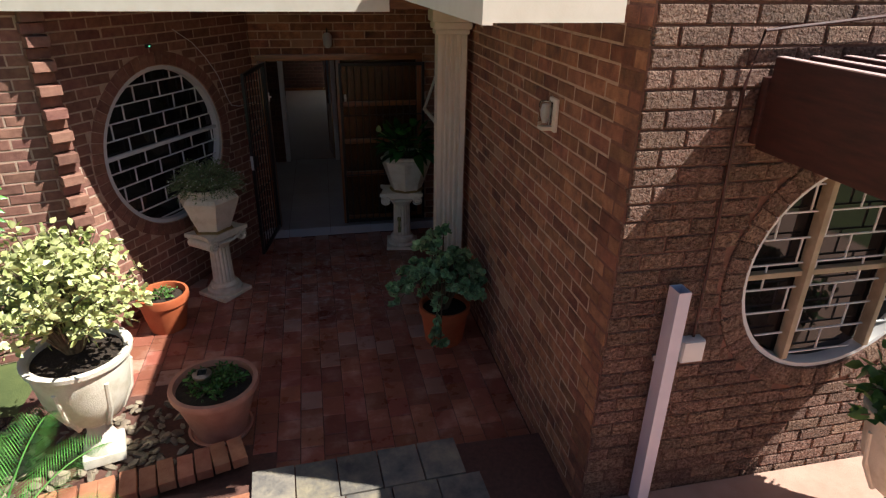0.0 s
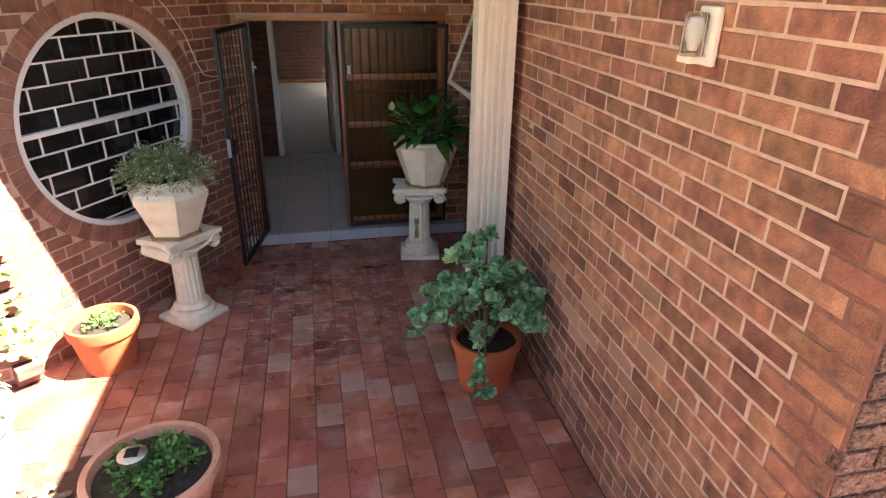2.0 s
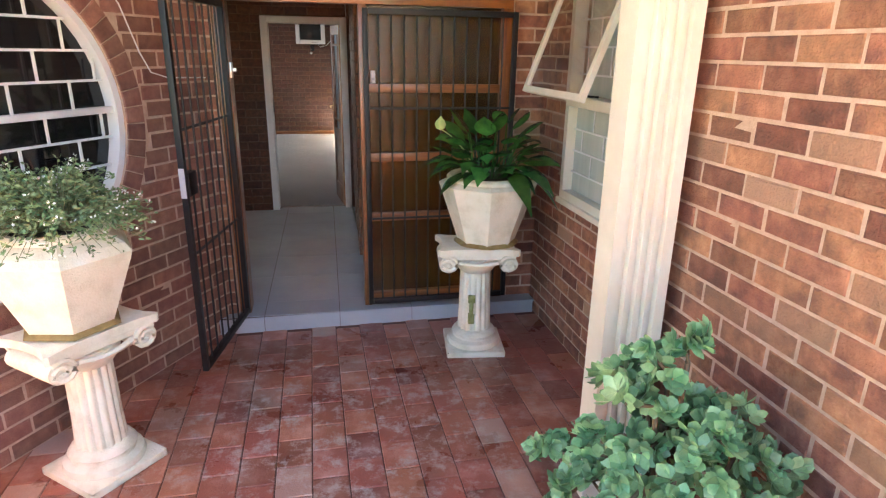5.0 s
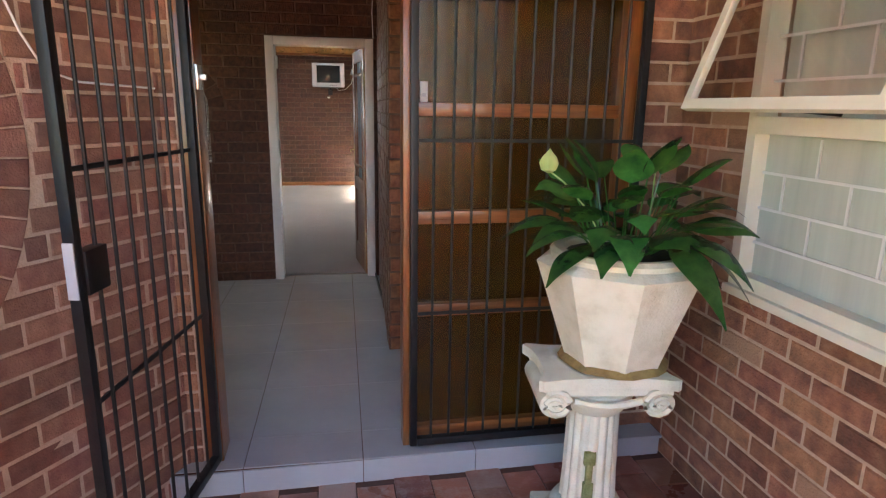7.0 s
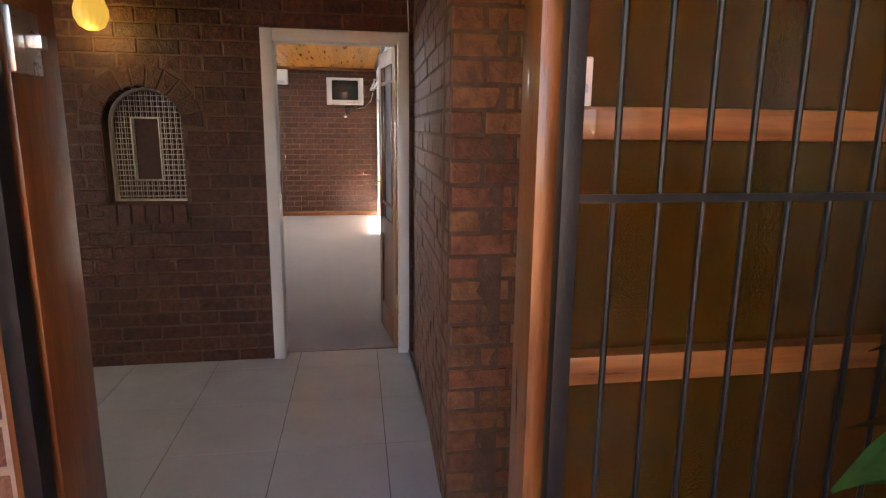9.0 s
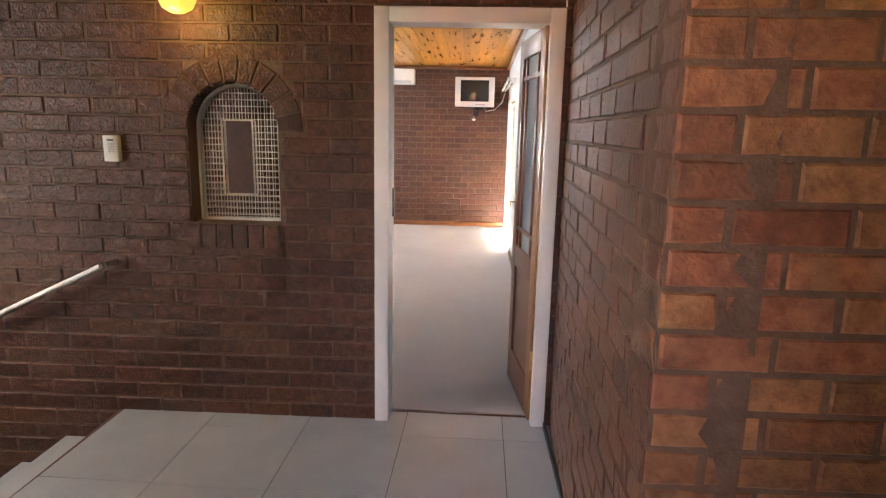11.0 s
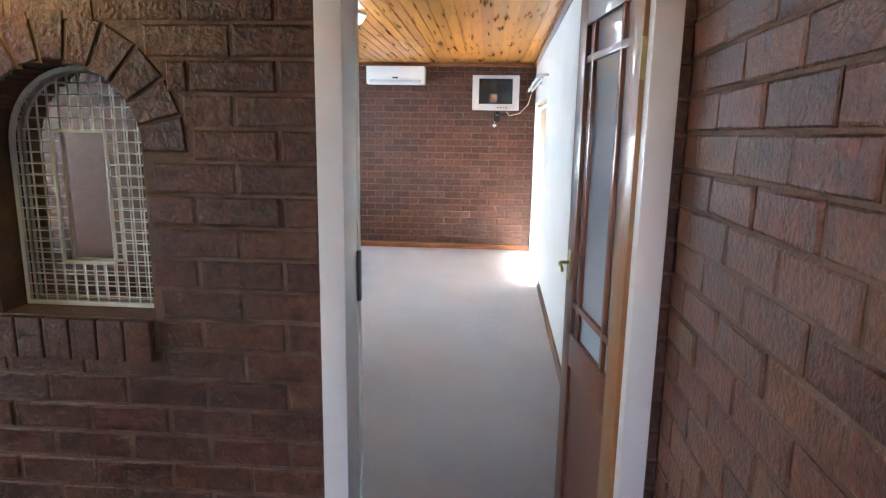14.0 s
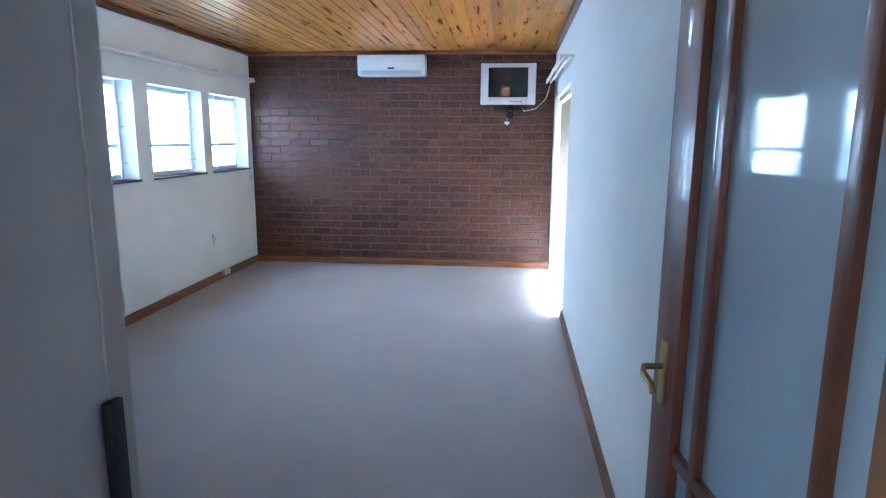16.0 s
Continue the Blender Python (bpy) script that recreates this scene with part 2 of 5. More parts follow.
M_MIRROR = mat("mirror", (0.82, 0.82, 0.82), (0.85, 0.85, 0.85), 2, 0.03, metal=1.0, bump=0.0, rough_var=0.01)
G_AMBER = glass("amber_obscure_glass", (0.24, 0.11, 0.016), 0.10, 0.8, 1.45, 0.10, 150)
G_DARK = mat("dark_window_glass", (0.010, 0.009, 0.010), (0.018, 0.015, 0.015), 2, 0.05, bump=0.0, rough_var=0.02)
G_FROST = mat("frosted_glass", (0.50, 0.60, 0.69), (0.54, 0.64, 0.73), 1.2, 0.035, bump=0.0, rough_var=0.03)
G_CLEAR = glass("clear_glass", (1, 1, 1), 0.0)
G_CURTAIN = mat("net_curtain_glass", (0.46, 0.50, 0.46), (0.62, 0.65, 0.60), 1.5, 0.15, bump=0.0, stretch=(1, 6, 0.4))
E_LAMP = glow("lit_amber_glass", (1.0, 0.62, 0.10), 0.022, (0.8, 0.6, 0.2))
E_DOME = glow("lit_dome", (0.95, 0.98, 1.0), 0.10)
E_OUT = glow("bright_outdoors", (0.86, 0.94, 1.0), 0.08, (0.5, 0.5, 0.5))
E_SHADE = glow("shaded_outdoors", (0.86, 0.94, 1.0), 0.020, (0.3, 0.3, 0.3))
E_GREEN = glow("green_led", (0.1, 1.0, 0.5), 0.8)


def whitened(m, x, y, reach, colour):
    """Pale lime stains on a floor, patchy, thinning out with the distance from (x, y)."""
    n, l = m.node_tree.nodes, m.node_tree.links
    bsdf = n["Principled BSDF"]
    was = bsdf.inputs["Base Color"].links[0].from_socket
    geo, dist, fall, spots, cut, mul, mix = (n.new(k) for k in ("ShaderNodeNewGeometry", "ShaderNodeVectorMath", "ShaderNodeMapRange", "ShaderNodeTexNoise", "ShaderNodeMapRange", "ShaderNodeMath", "ShaderNodeMix"))
    dist.operation, mul.operation, mix.data_type = "DISTANCE", "MULTIPLY", "RGBA"
    dist.inputs[1].default_value = (x, y, 0)
    l.new(geo.outputs["Position"], dist.inputs[0])
    fall.inputs["From Min"].default_value, fall.inputs["From Max"].default_value = reach, reach * 0.25
    l.new(dist.outputs["Value"], fall.inputs["Value"])
    spots.inputs["Scale"].default_value, spots.inputs["Detail"].default_value, spots.inputs["Roughness"].default_value = 9, 9, 0.75
    l.new(geo.outputs["Position"], spots.inputs["Vector"])
    cut.inputs["From Min"].default_value, cut.inputs["From Max"].default_value = 0.50, 0.62
    l.new(spots.outputs["Fac"], cut.inputs["Value"])
    l.new(fall.outputs[0], mul.inputs[0])
    l.new(cut.outputs[0], mul.inputs[1])
    l.new(mul.outputs[0], mix.inputs["Factor"])
    l.new(was, mix.inputs["A"])
    mix.inputs["B"].default_value = (*colour, 1)
    l.new(mix.outputs["Result"], bsdf.inputs["Base Color"])


def pale_pieces(m, share, colour):
    """A share of the single pieces is bleached towards colour."""
    n, l = m.node_tree.nodes, m.node_tree.links
    bsdf = n["Principled BSDF"]
    was = bsdf.inputs["Base Color"].links[0].from_socket
    info, cut, mix = n.new("ShaderNodeObjectInfo"), n.new("ShaderNodeMapRange"), n.new("ShaderNodeMix")
    mix.data_type = "RGBA"
    cut.inputs["From Min"].default_value, cut.inputs["From Max"].default_value, cut.inputs["To Max"].default_value = 1 - share, 1.0, 0.75
    l.new(info.outputs["Random"], cut.inputs["Value"])
    l.new(cut.outputs[0], mix.inputs["Factor"])
    l.new(was, mix.inputs["A"])
    mix.inputs["B"].default_value = (*colour, 1)
    l.new(mix.outputs["Result"], bsdf.inputs["Base Color"])


pale_pieces(M_TILE, 0.12, (0.52, 0.36, 0.30))
pale_pieces(M_BRICK, 0.10, (0.50, 0.31, 0.21))
whitened(M_TILE, 0.0, 5.7, 1.5, (0.50, 0.42, 0.38))


# ---- mesh helpers ----
def box(bm, x0, x1, y0, y1, z0, z1, bevel=0.0):
    v = [bm.verts.new(p) for p in ((x0, y0, z0), (x1, y0, z0), (x1, y1, z0), (x0, y1, z0), (x0, y0, z1), (x1, y0, z1), (x1, y1, z1), (x0, y1, z1))]
    fs = [bm.faces.new([v[i] for i in q]) for q in ((3, 2, 1, 0), (4, 5, 6, 7), (0, 1, 5, 4), (1, 2, 6, 5), (2, 3, 7, 6), (3, 0, 4, 7))]
    if bevel:
        es = list({e for f in fs for e in f.edges})
        bmesh.ops.bevel(bm, geom=es, offset=bevel, segments=2, affect="EDGES", profile=0.6)


def lathe(bm, profile, segs=24, centre=(0, 0), ridges=0, depth=0.0, lobes=None):
    rings = []
    for r, z in profile:
        ring = []
        for i in range(segs):
            a = 2 * math.pi * i / segs
            k = 1.0
            if ridges and r > 0.001:
                k = 1 - depth * (0.5 + 0.5 * math.cos(ridges * a))
            if lobes:
                k *= math.cos(math.pi / lobes) / math.cos(((a + math.pi / lobes) % (2 * math.pi / lobes)) - math.pi / lobes)
            ring.append(bm.verts.new((centre[0] + r * k * math.cos(a), centre[1] + r * k * math.sin(a), z)))
        rings.append(ring)
    for p, q in zip(rings, rings[1:]):
        for i in range(segs):
            bm.faces.new((p[i], p[(i + 1) % segs], q[(i + 1) % segs], q[i]))
    if profile[0][0] > 0.001:
        bm.faces.new(rings[0][::-1])
    if profile[-1][0] > 0.001:
        bm.faces.new(rings[-1])


def tube(bm, pts, r, segs=8, r_end=None):
    rings = []
    pts = [Vector(p) for p in pts]
    for i, p in enumerate(pts):
        d = (pts[min(i + 1, len(pts) - 1)] - pts[max(i - 1, 0)]).normalized()
        a = d.cross(Vector((0, 0, 1)))
        if a.length < 0.05:
            a = d.cross(Vector((1, 0, 0)))
        a.normalize()
        b = d.cross(a)
        rr = r if r_end is None else r + (r_end - r) * i / max(1, len(pts) - 1)
        rings.append([bm.verts.new(p + rr * (math.cos(t) * a + math.sin(t) * b)) for t in (2 * math.pi * k / segs for k in range(segs))])
    for p, q in zip(rings, rings[1:]):
        for i in range(segs):
            bm.faces.new((p[i], q[i], q[(i + 1) % segs], p[(i + 1) % segs]))
    bm.faces.new(rings[0])
    bm.faces.new(rings[-1][::-1])


def ring_bar(bm, centre, r0, r1, y0, y1, segs=56, a0=0.0, a1=2 * math.pi):
    """A flat ring standing in the xz plane, from depth y0 to y1."""
    closed = a1 - a0 > 6.28
    n = segs if closed else segs + 1
    rows = []
    for i in range(n):
        a = a0 + (a1 - a0) * i / segs
        c, s = math.cos(a), math.sin(a)
        rows.append([bm.verts.new((centre[0] + r * c, y, centre[1] + r * s)) for r, y in ((r0, y0), (r1, y0), (r1, y1), (r0, y1))])
    for i in range(n if closed else n - 1):
        p, q = rows[i], rows[(i + 1) % n]
        for k in range(4):
            bm.faces.new((p[k], p[(k + 1) % 4], q[(k + 1) % 4], q[k]))
    if not closed:
        bm.faces.new(rows[0][::-1])
        bm.faces.new(rows[-1])


def prism(bm, outline, z0, z1):
    lo = [bm.verts.new((x, y, z0)) for x, y in outline]
    hi = [bm.verts.new((x, y, z1)) for x, y in outline]
    bm.faces.new(lo[::-1])
    bm.faces.new(hi)
    for i in range(len(outline)):
        j = (i + 1) % len(outline)
        bm.faces.new((lo[i], lo[j], hi[j], hi[i]))


def mesh_of(bm, material, smooth=False):
    bmesh.ops.recalc_face_normals(bm, faces=bm.faces[:])
    me = bpy.data.meshes.new("mesh")
    bm.to_mesh(me)
    bm.free()
    for m in (material if isinstance(material, (list, tuple)) else [material]):
        me.materials.append(m)
    if smooth:
        me.shade_smooth()
        me.set_sharp_from_angle(angle=radians(42))
    return me


def part(name, bm, material, parent, label="", smooth=True):
    ob = new(name, mesh_of(bm, material, smooth))
    ob.parent = parent
    if label:
        ob["label"] = label
    return ob


def thing(name, label, category, m=None, group="", kind=""):
    ob = tagged(new(name), label, category, group, kind)
    ob.empty_display_size = 0.1
    ob.matrix_world = m or Matrix()
    return ob


def structure(name, bm, material, label="", smooth=False):
    return tagged(new(name, mesh_of(bm, material, smooth)), label, "", "", "structure")


def boxed(*args, bevel=0.0):
    bm = bmesh.new()
    box(bm, *args, bevel=bevel)
    return bm


# ---- brick walls ----
COURSE, LENGTH, JOINT = 0.0862, 0.2325, 0.012
LAYING = []


def brick_wall(name, o, u, length, z0, z1, thick, gaps, brick, mortar, label, near=(0, 99, -9, 99), proud=0.0045, lay=True, fine=False, phase=0.0, around=None):
    """A wall along u from o, its face to the right of u. gaps(z): the stretches left out at height z."""
    u = Vector((u[0], u[1], 0)).normalized()
    nrm = Vector((u.y, -u.x, 0))
    o = Vector((o[0], o[1], 0))
    verts, faces = [], []
    step = COURSE / 6 if fine else COURSE
    z = z0
    spans = []
    while z < z1 - 1e-4:
        top = min(z + step, z1)
        spans.append((z, top, free_spans(gaps((z + top) / 2), length)))
        z = top
    merged = []
    for a, b, s in spans:
        if merged and merged[-1][2] == s:
            merged[-1] = (merged[-1][0], b, s)
        else:
            merged.append((a, b, s))
    for a, b, s in merged:
        for s0, s1 in s:
            k = len(verts)
            for zz in (a, b):
                for ss, dd in ((s0, -proud), (s1, -proud), (s1, -thick), (s0, -thick)):
                    p = o + u * ss + nrm * dd
                    verts.append((p.x, p.y, zz))
            faces += [tuple(k + i for i in q) for q in ((3, 2, 1, 0), (4, 5, 6, 7), (0, 1, 5, 4), (1, 2, 6, 5), (2, 3, 7, 6), (3, 0, 4, 7))]
    me = bpy.data.meshes.new("mesh")
    me.from_pydata(verts, [], faces)
    me.materials.append(mortar)
    ob = tagged(new(name, me), label, "", "", "structure")
    if lay:
        LAYING.append((ob, o, u, length, z0, z1, around or gaps, brick, near, phase))
    return ob


def free_spans(gaps, length):
    out, s = [], 0.0
    for a, b in sorted(gaps):
        if a > s + 0.004:
            out.append((round(s, 4), round(min(a, length), 4)))
        s = max(s, b)
    if s < length - 0.004:
        out.append((round(s, 4), round(length, 4)))
    return [q for q in out if q[1] > q[0]]


BRICK_MESHES = {}


def brick_mesh(w, h, material, kind=0):
    key = (round(w / 0.006), round(h / 0.004), material.name, kind)
    if key not in BRICK_MESHES:
        rnd = random.Random(hash((key[0], key[1], kind)) % 9999)
        bm = bmesh.new()
        back = [(0, 0.05, 0), (w, 0.05, 0), (w, 0.05, h), (0, 0.05, h)]
        mid = [(0, 0.004, 0), (w, 0.004, 0), (w, 0.004, h), (0, 0.004, h)]
        e = 0.006
        j = lambda: rnd.uniform(-0.0028, 0.0028)
        front = [(e + j(), j() * 0.7, e + j()), (w - e + j(), j() * 0.7, e + j()), (w - e + j(), j() * 0.7, h - e + j()), (e + j(), j() * 0.7, h - e + j())]
        rows = [[bm.verts.new(p) for p in r] for r in (back, mid, front)]
        for p, q in zip(rows, rows[1:]):
            for i in range(4):
                bm.faces.new((p[i], p[(i + 1) % 4], q[(i + 1) % 4], q[i]))
        bm.faces.new(rows[2])
        BRICK_MESHES[key] = mesh_of(bm, material)
    return BRICK_MESHES[key]


def lay_bricks():
    for ob, o, u, length, z0, z1, gaps, material, near, phase in LAYING:
        rnd = random.Random(ob.name)
        turn = math.atan2(u.y, u.x)
        singles, verts, faces = 0, [], []
        row = 0
        joint = 0.0085 if material.name in ("hall_brick", "hall_side_brick") else JOINT
        z = z0 + joint / 2
        while z + 0.02 < z1:
            h = min(COURSE - joint, z1 - z - 0.003)
            spans = free_spans(gaps(z + h / 2), length)
            s = -LENGTH * (0.5 if row % 2 else 0.0) - phase
            while s < length:
                for a, b in spans:
                    p, q = max(s + joint / 2, a + (joint / 2 if a > 0 else 0.0)), min(s + LENGTH - joint / 2, b - (joint / 2 if b < length else 0.0))
                    if q - p < 0.025:
                        continue
                    me = brick_mesh(q - p, h, material, rnd.randrange(3))
                    off = rnd.uniform(-0.0025, 0.002)
                    at = o + u * p + Vector((u.y, -u.x, 0)) * off
                    m = Matrix.Translation((at.x, at.y, z)) @ Matrix.Rotation(turn + rnd.uniform(-0.006, 0.006), 4, "Z")
                    if singles < 300 and near[0] <= s <= near[1] and near[2] <= z <= near[3]:
                        b_ob = new("brick", me)
                        b_ob.parent = ob
                        b_ob.matrix_world = m
                        singles += 1
                    else:
                        k = len(verts)
                        verts += [tuple(m @ v.co) for v in me.vertices]
                        faces += [tuple(k + i for i in f.vertices) for f in me.polygons]
                s += LENGTH
            z += COURSE
            row += 1
        if verts:
            me = bpy.data.meshes.new("mesh")
            me.from_pydata(verts, [], faces)
            me.materials.append(material)
            rest = tagged(new("brickwork", me), "", "", "", "stuff")
            rest.parent = ob


def no_gap(z):
    return []


def round_gap(s, zc, r):
    return lambda z: [(s - math.sqrt(r * r - (z - zc) ** 2), s + math.sqrt(r * r - (z - zc) ** 2))] if abs(z - zc) < r else []


def rect_gaps(*rects):
    return lambda z: [(a, b) for a, b, c, d in rects if c <= z <= d]

# ---- structure: outside ----
FLOOR_IN = 0.105
bm = bmesh.new()
# one sheet to the horizon, open only over the sunken stair
gx = (-150, -4.35, -1.9, 150)
gy = (-150, 7.15, 9.92, 150)
gv = [[bm.verts.new((x, y, -0.06)) for x in gx] for y in gy]
for a in range(3):
    for b in range(3):
        if (a, b) != (1, 1):
            bm.faces.new((gv[a][b], gv[a][b + 1], gv[a + 1][b + 1], gv[a + 1][b]))
structure("ground", bm, M_GROUND, "short dry green lawn round the house")
structure("floor_porch", boxed(-2.4, 1.5, 2.75, 6.86, -0.30, -0.006), M_GROUT, "red quarry tile porch floor with dark joints")
structure("path_slab", boxed(-0.62, 1.34, 1.862, 2.80, -0.3, 0.128), M_GROUT, "raised landing before the porch")
for i in range(8):
    y = 1.86 - 0.34 * i
    structure("path_step", boxed(-2.6, 1.34, y - 0.34 if i < 7 else -4.0, y, -0.3, 0.148 + 0.165 * (i + 1), bevel=0.008), M_PAVE, "brick step of the stair down to the porch")
structure("pavement_side", boxed(1.345, 6.0, -4.0, 2.085, -0.3, 0.235), M_PINK, "pink concrete paving before the front wall")

# right porch wall, seen from the porch; its face at x = 1.305
brick_wall("wall_porch_right", (1.305, 5.13), (0, -1), 3.01, 0, 3.5, 0.24, no_gap, M_BRICK, M_MORTAR, "orange-red face-brick porch wall with pale mortar", (0.0, 2.4, 0.55, 2.0))
brick_wall("wall_porch_recess", (1.45, 6.96), (0, -1), 1.83, 0, 2.9, 0.24, rect_gaps((0.49, 1.36, 0.965, 2.42)), M_BRICK, M_MORTAR, "red face-brick wall with a steel window", (0, 9, 0.2, 1.6))
structure("wall_recess_return", boxed(1.305, 1.69, 5.13, 5.16, 0, 3.5), M_MORTAR)
# front wall with the round window
brick_wall("wall_front", (1.309, 2.095), (1, 0), 4.2, 0.1, 4.2, 0.24, round_gap(1.351, 1.63, 0.63), M_RUSTIC, M_MORTAR_RED_SHADED, "rough rustic face-brick front wall", (0, 1.6, 1.0, 3.0), proud=0.012, fine=True, around=round_gap(1.351, 1.63, 0.755))
# left wall, turned, with the large round window
LW_O, LW_U = Vector((-2.003, 4.843, 0)), Vector((0.5305, 0.8477, 0))
brick_wall("wall_porch_left", LW_O, LW_U, 2.50, 0, 3.0, 0.24, round_gap(1.09, 1.488, 0.742), M_BRICK_LEFT, M_MORTAR, "weathered red-brown brick wall with a round window", (0.0, 3.0, 0.0, 2.2), fine=True, around=round_gap(1.09, 1.488, 0.868))
# facade with gate opening and screen
brick_wall("wall_porch_corner", (-4.236, 4.288), (2.233, 0.555), 2.30, -0.05, 3.0, 0.24, no_gap, M_BRICK_LEFT, M_MORTAR, "sunlit rough brick garden wall", (1.2, 2.4, 0.6, 2.8))
brick_wall("wall_facade", (-0.72, 6.93), (1, 0), 2.32, 0, 2.9, 0.22, rect_gaps((0.08, 1.94, 0.0, 2.13)), M_BRICK, M_MORTAR, "red face-brick wall round the entrance", (0, 9, 0, 2.9))

# porch roof and eaves
# out of view; its dark colour is made up to weaken bounce at the entrance
structure("ceiling_porch", boxed(-2.9, 1.6, 4.722, 7.1, 2.765, 2.86), M_SKIRT, "unseen porch ceiling, coloured dark to cut bounced light")
structure("eave_left", boxed(-3.2, 0.56, 4.66, 4.72, 2.751, 3.05), M_PAINT, "cream painted fascia board")
structure("eave_right_front", boxed(0.60, 1.12, 2.00, 2.04, 2.876, 3.15), M_PAINT, "cream painted fascia board")
structure("eave_right_side", boxed(0.56, 0.60, 2.00, 4.73, 2.868, 3.15), M_PAINT, "cream painted fascia board")
structure("ceiling_eave_right", boxed(0.60, 1.12, 2.04, 4.73, 2.885, 2.94), M_PAINT, "cream soffit")
structure("roof_main", boxed(-4.5, 1.3, 4.73, 17.0, 3.02, 3.14), M_MAROON, "low dark roof of the house")
structure("roof_side", boxed(1.3, 5.6, 2.4, 10.2, 3.50, 3.62), M_MAROON, "low dark roof of the side wing")
structure("wall_wing_east", boxed(5.5, 5.6, 2.4, 10.2, -0.1, 3.5), M_BRICK_LEFT, "brick side wall of the wing")
structure("wall_wing_north", boxed(1.6, 5.5, 10.1, 10.2, -0.1, 3.5), M_BRICK_LEFT, "brick back wall of the wing")
# house body behind, closing the place
structure("wall_house_right", boxed(1.56, 5.6, 2.36, 2.40, 0, 3.5), M_WALL_DIM)
structure("wall_side_room", boxed(3.2, 3.3, 2.4, 9.8, 0, 3.2), M_WALL_DIM)
structure("ceiling_side_room", boxed(1.3, 3.3, 2.4, 8.2, 2.95, 3.0), M_WALL_DIM)
structure("floor_side_room", boxed(1.5, 3.3, 2.4, 8.2, -0.1, 0.1), M_FLOORTILE)

# ---- structure: hall ----
structure("floor_hall_bed", boxed(-1.95, 1.45, 6.845, 9.90, -0.2, FLOOR_IN - 0.004), M_GROUT, "hall floor bed")
GAP_ARCH = lambda z: (([(2.675, 3.118)] if 1.13 <= z < 1.59 else ([(2.8965 - math.sqrt(max(0, 0.2215 ** 2 - (z - 1.59) ** 2)), 2.8965 + math.sqrt(max(0, 0.2215 ** 2 - (z - 1.59) ** 2)))] if 1.59 <= z < 1.81 else [])))
ARCH_RING = lambda z: ([(2.8965 - math.sqrt(max(0, 0.35 ** 2 - (z - 1.59) ** 2)), 2.8965 + math.sqrt(max(0, 0.35 ** 2 - (z - 1.59) ** 2)))] if 1.58 <= z < 1.94 else [(2.645, 3.118)] if 1.0 <= z < 1.13 else GAP_ARCH(z)) + ([(3.59, 4.46)] if z < 2.155 else [])
DW_GAPS = lambda z: GAP_ARCH(z) + ([(3.59, 4.46)] if z < 2.155 else [])
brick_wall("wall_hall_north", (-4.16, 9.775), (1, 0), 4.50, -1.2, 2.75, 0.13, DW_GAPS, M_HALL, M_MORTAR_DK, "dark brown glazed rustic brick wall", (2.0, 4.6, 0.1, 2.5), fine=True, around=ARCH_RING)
brick_wall("wall_hall_right", (0.335, 9.775), (-0.042, -1), 1.739, 0.1, 2.75, 0.20, no_gap, M_HALL_SIDE_LIT, M_MORTAR_DK, "dark brown brick wall of the hall", (0, 9, 0.1, 2.6))
brick_wall("wall_hall_pier", (0.268, 8.03), (1, 0), 1.5, 0.1, 2.75, 0.18, no_gap, M_PIER_LIT, M_MORTAR_DK, "dark brown brick pier, daylight put into its brick colour", (0, 1.0, 0.1, 2.6))
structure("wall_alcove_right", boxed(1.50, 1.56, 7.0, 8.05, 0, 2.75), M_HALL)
# never in view; dark colour made up so less light bounces round the hall
structure("ceiling_hall", boxed(-4.3, 1.6, 6.95, 9.90, 2.70, 2.76), M_SKIRT, "unseen hall ceiling, coloured dark to keep the hall dim")
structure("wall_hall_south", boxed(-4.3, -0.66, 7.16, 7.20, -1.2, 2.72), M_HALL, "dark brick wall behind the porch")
bm = bmesh.new()
box(bm, -4.34, -4.16, 7.16, 9.90, -1.2, 0.85)
box(bm, -4.34, -4.16, 7.16, 9.90, 2.25, 2.72)
box(bm, -4.34, -4.16, 7.16, 7.50, 0.85, 2.25)
box(bm, -4.34, -4.16, 9.10, 9.90, 0.85, 2.25)
structure("wall_stair_end", bm, M_HALL, "dark brick wall over the stair")
structure("backdrop_stair", boxed(-6.0, -5.95, 5.5, 11.0, -1, 4.0), E_SHADE, "bright daylight beyond the stair window")

# ---- structure: room ----
RX0, RX1, RY0, RY1, RC = -3.025, 0.43, 9.905, 16.27, 2.535
structure("floor_room", boxed(-3.3, 0.7, RY0 - 0.02, RY1 + 0.2, -0.1, FLOOR_IN + 0.008), M_CARPET, "beige-grey fitted carpet")
brick_wall("wall_room_north", (RX0, RY1), (1, 0), RX1 - RX0 + 0.05, FLOOR_IN, RC + 0.1, 0.22, no_gap, M_HALL, M_MORTAR_DK, "dark brown rustic face-brick end wall", (0.6, 3.6, 0.9, 1.9))
structure("ceiling_void", boxed(-3.6, 0.8, RY0 - 0.1, RY1 + 0.3, RC + 0.06, RC + 0.12), M_WALL_DIM)
bm = bmesh.new()
x = -3.5
while x < 0.62:
    box(bm, x, x + 0.086, RY0 - 0.05, RY1 + 0.15, RC, RC + 0.02)
    box(bm, x + 0.086, x + 0.094, RY0 - 0.05, RY1 + 0.15, RC + 0.006, RC + 0.02)
    x += 0.094
structure("ceiling_room", bm, M_PINE, "varnished knotty pine board ceiling")
WINS = [(13.10, 14.00), (14.21, 15.11), (15.27, 16.14)]
bm = bmesh.new()
ys = [RY0 - 0.1] + [v for w in WINS for v in w] + [RY1 + 0.1]
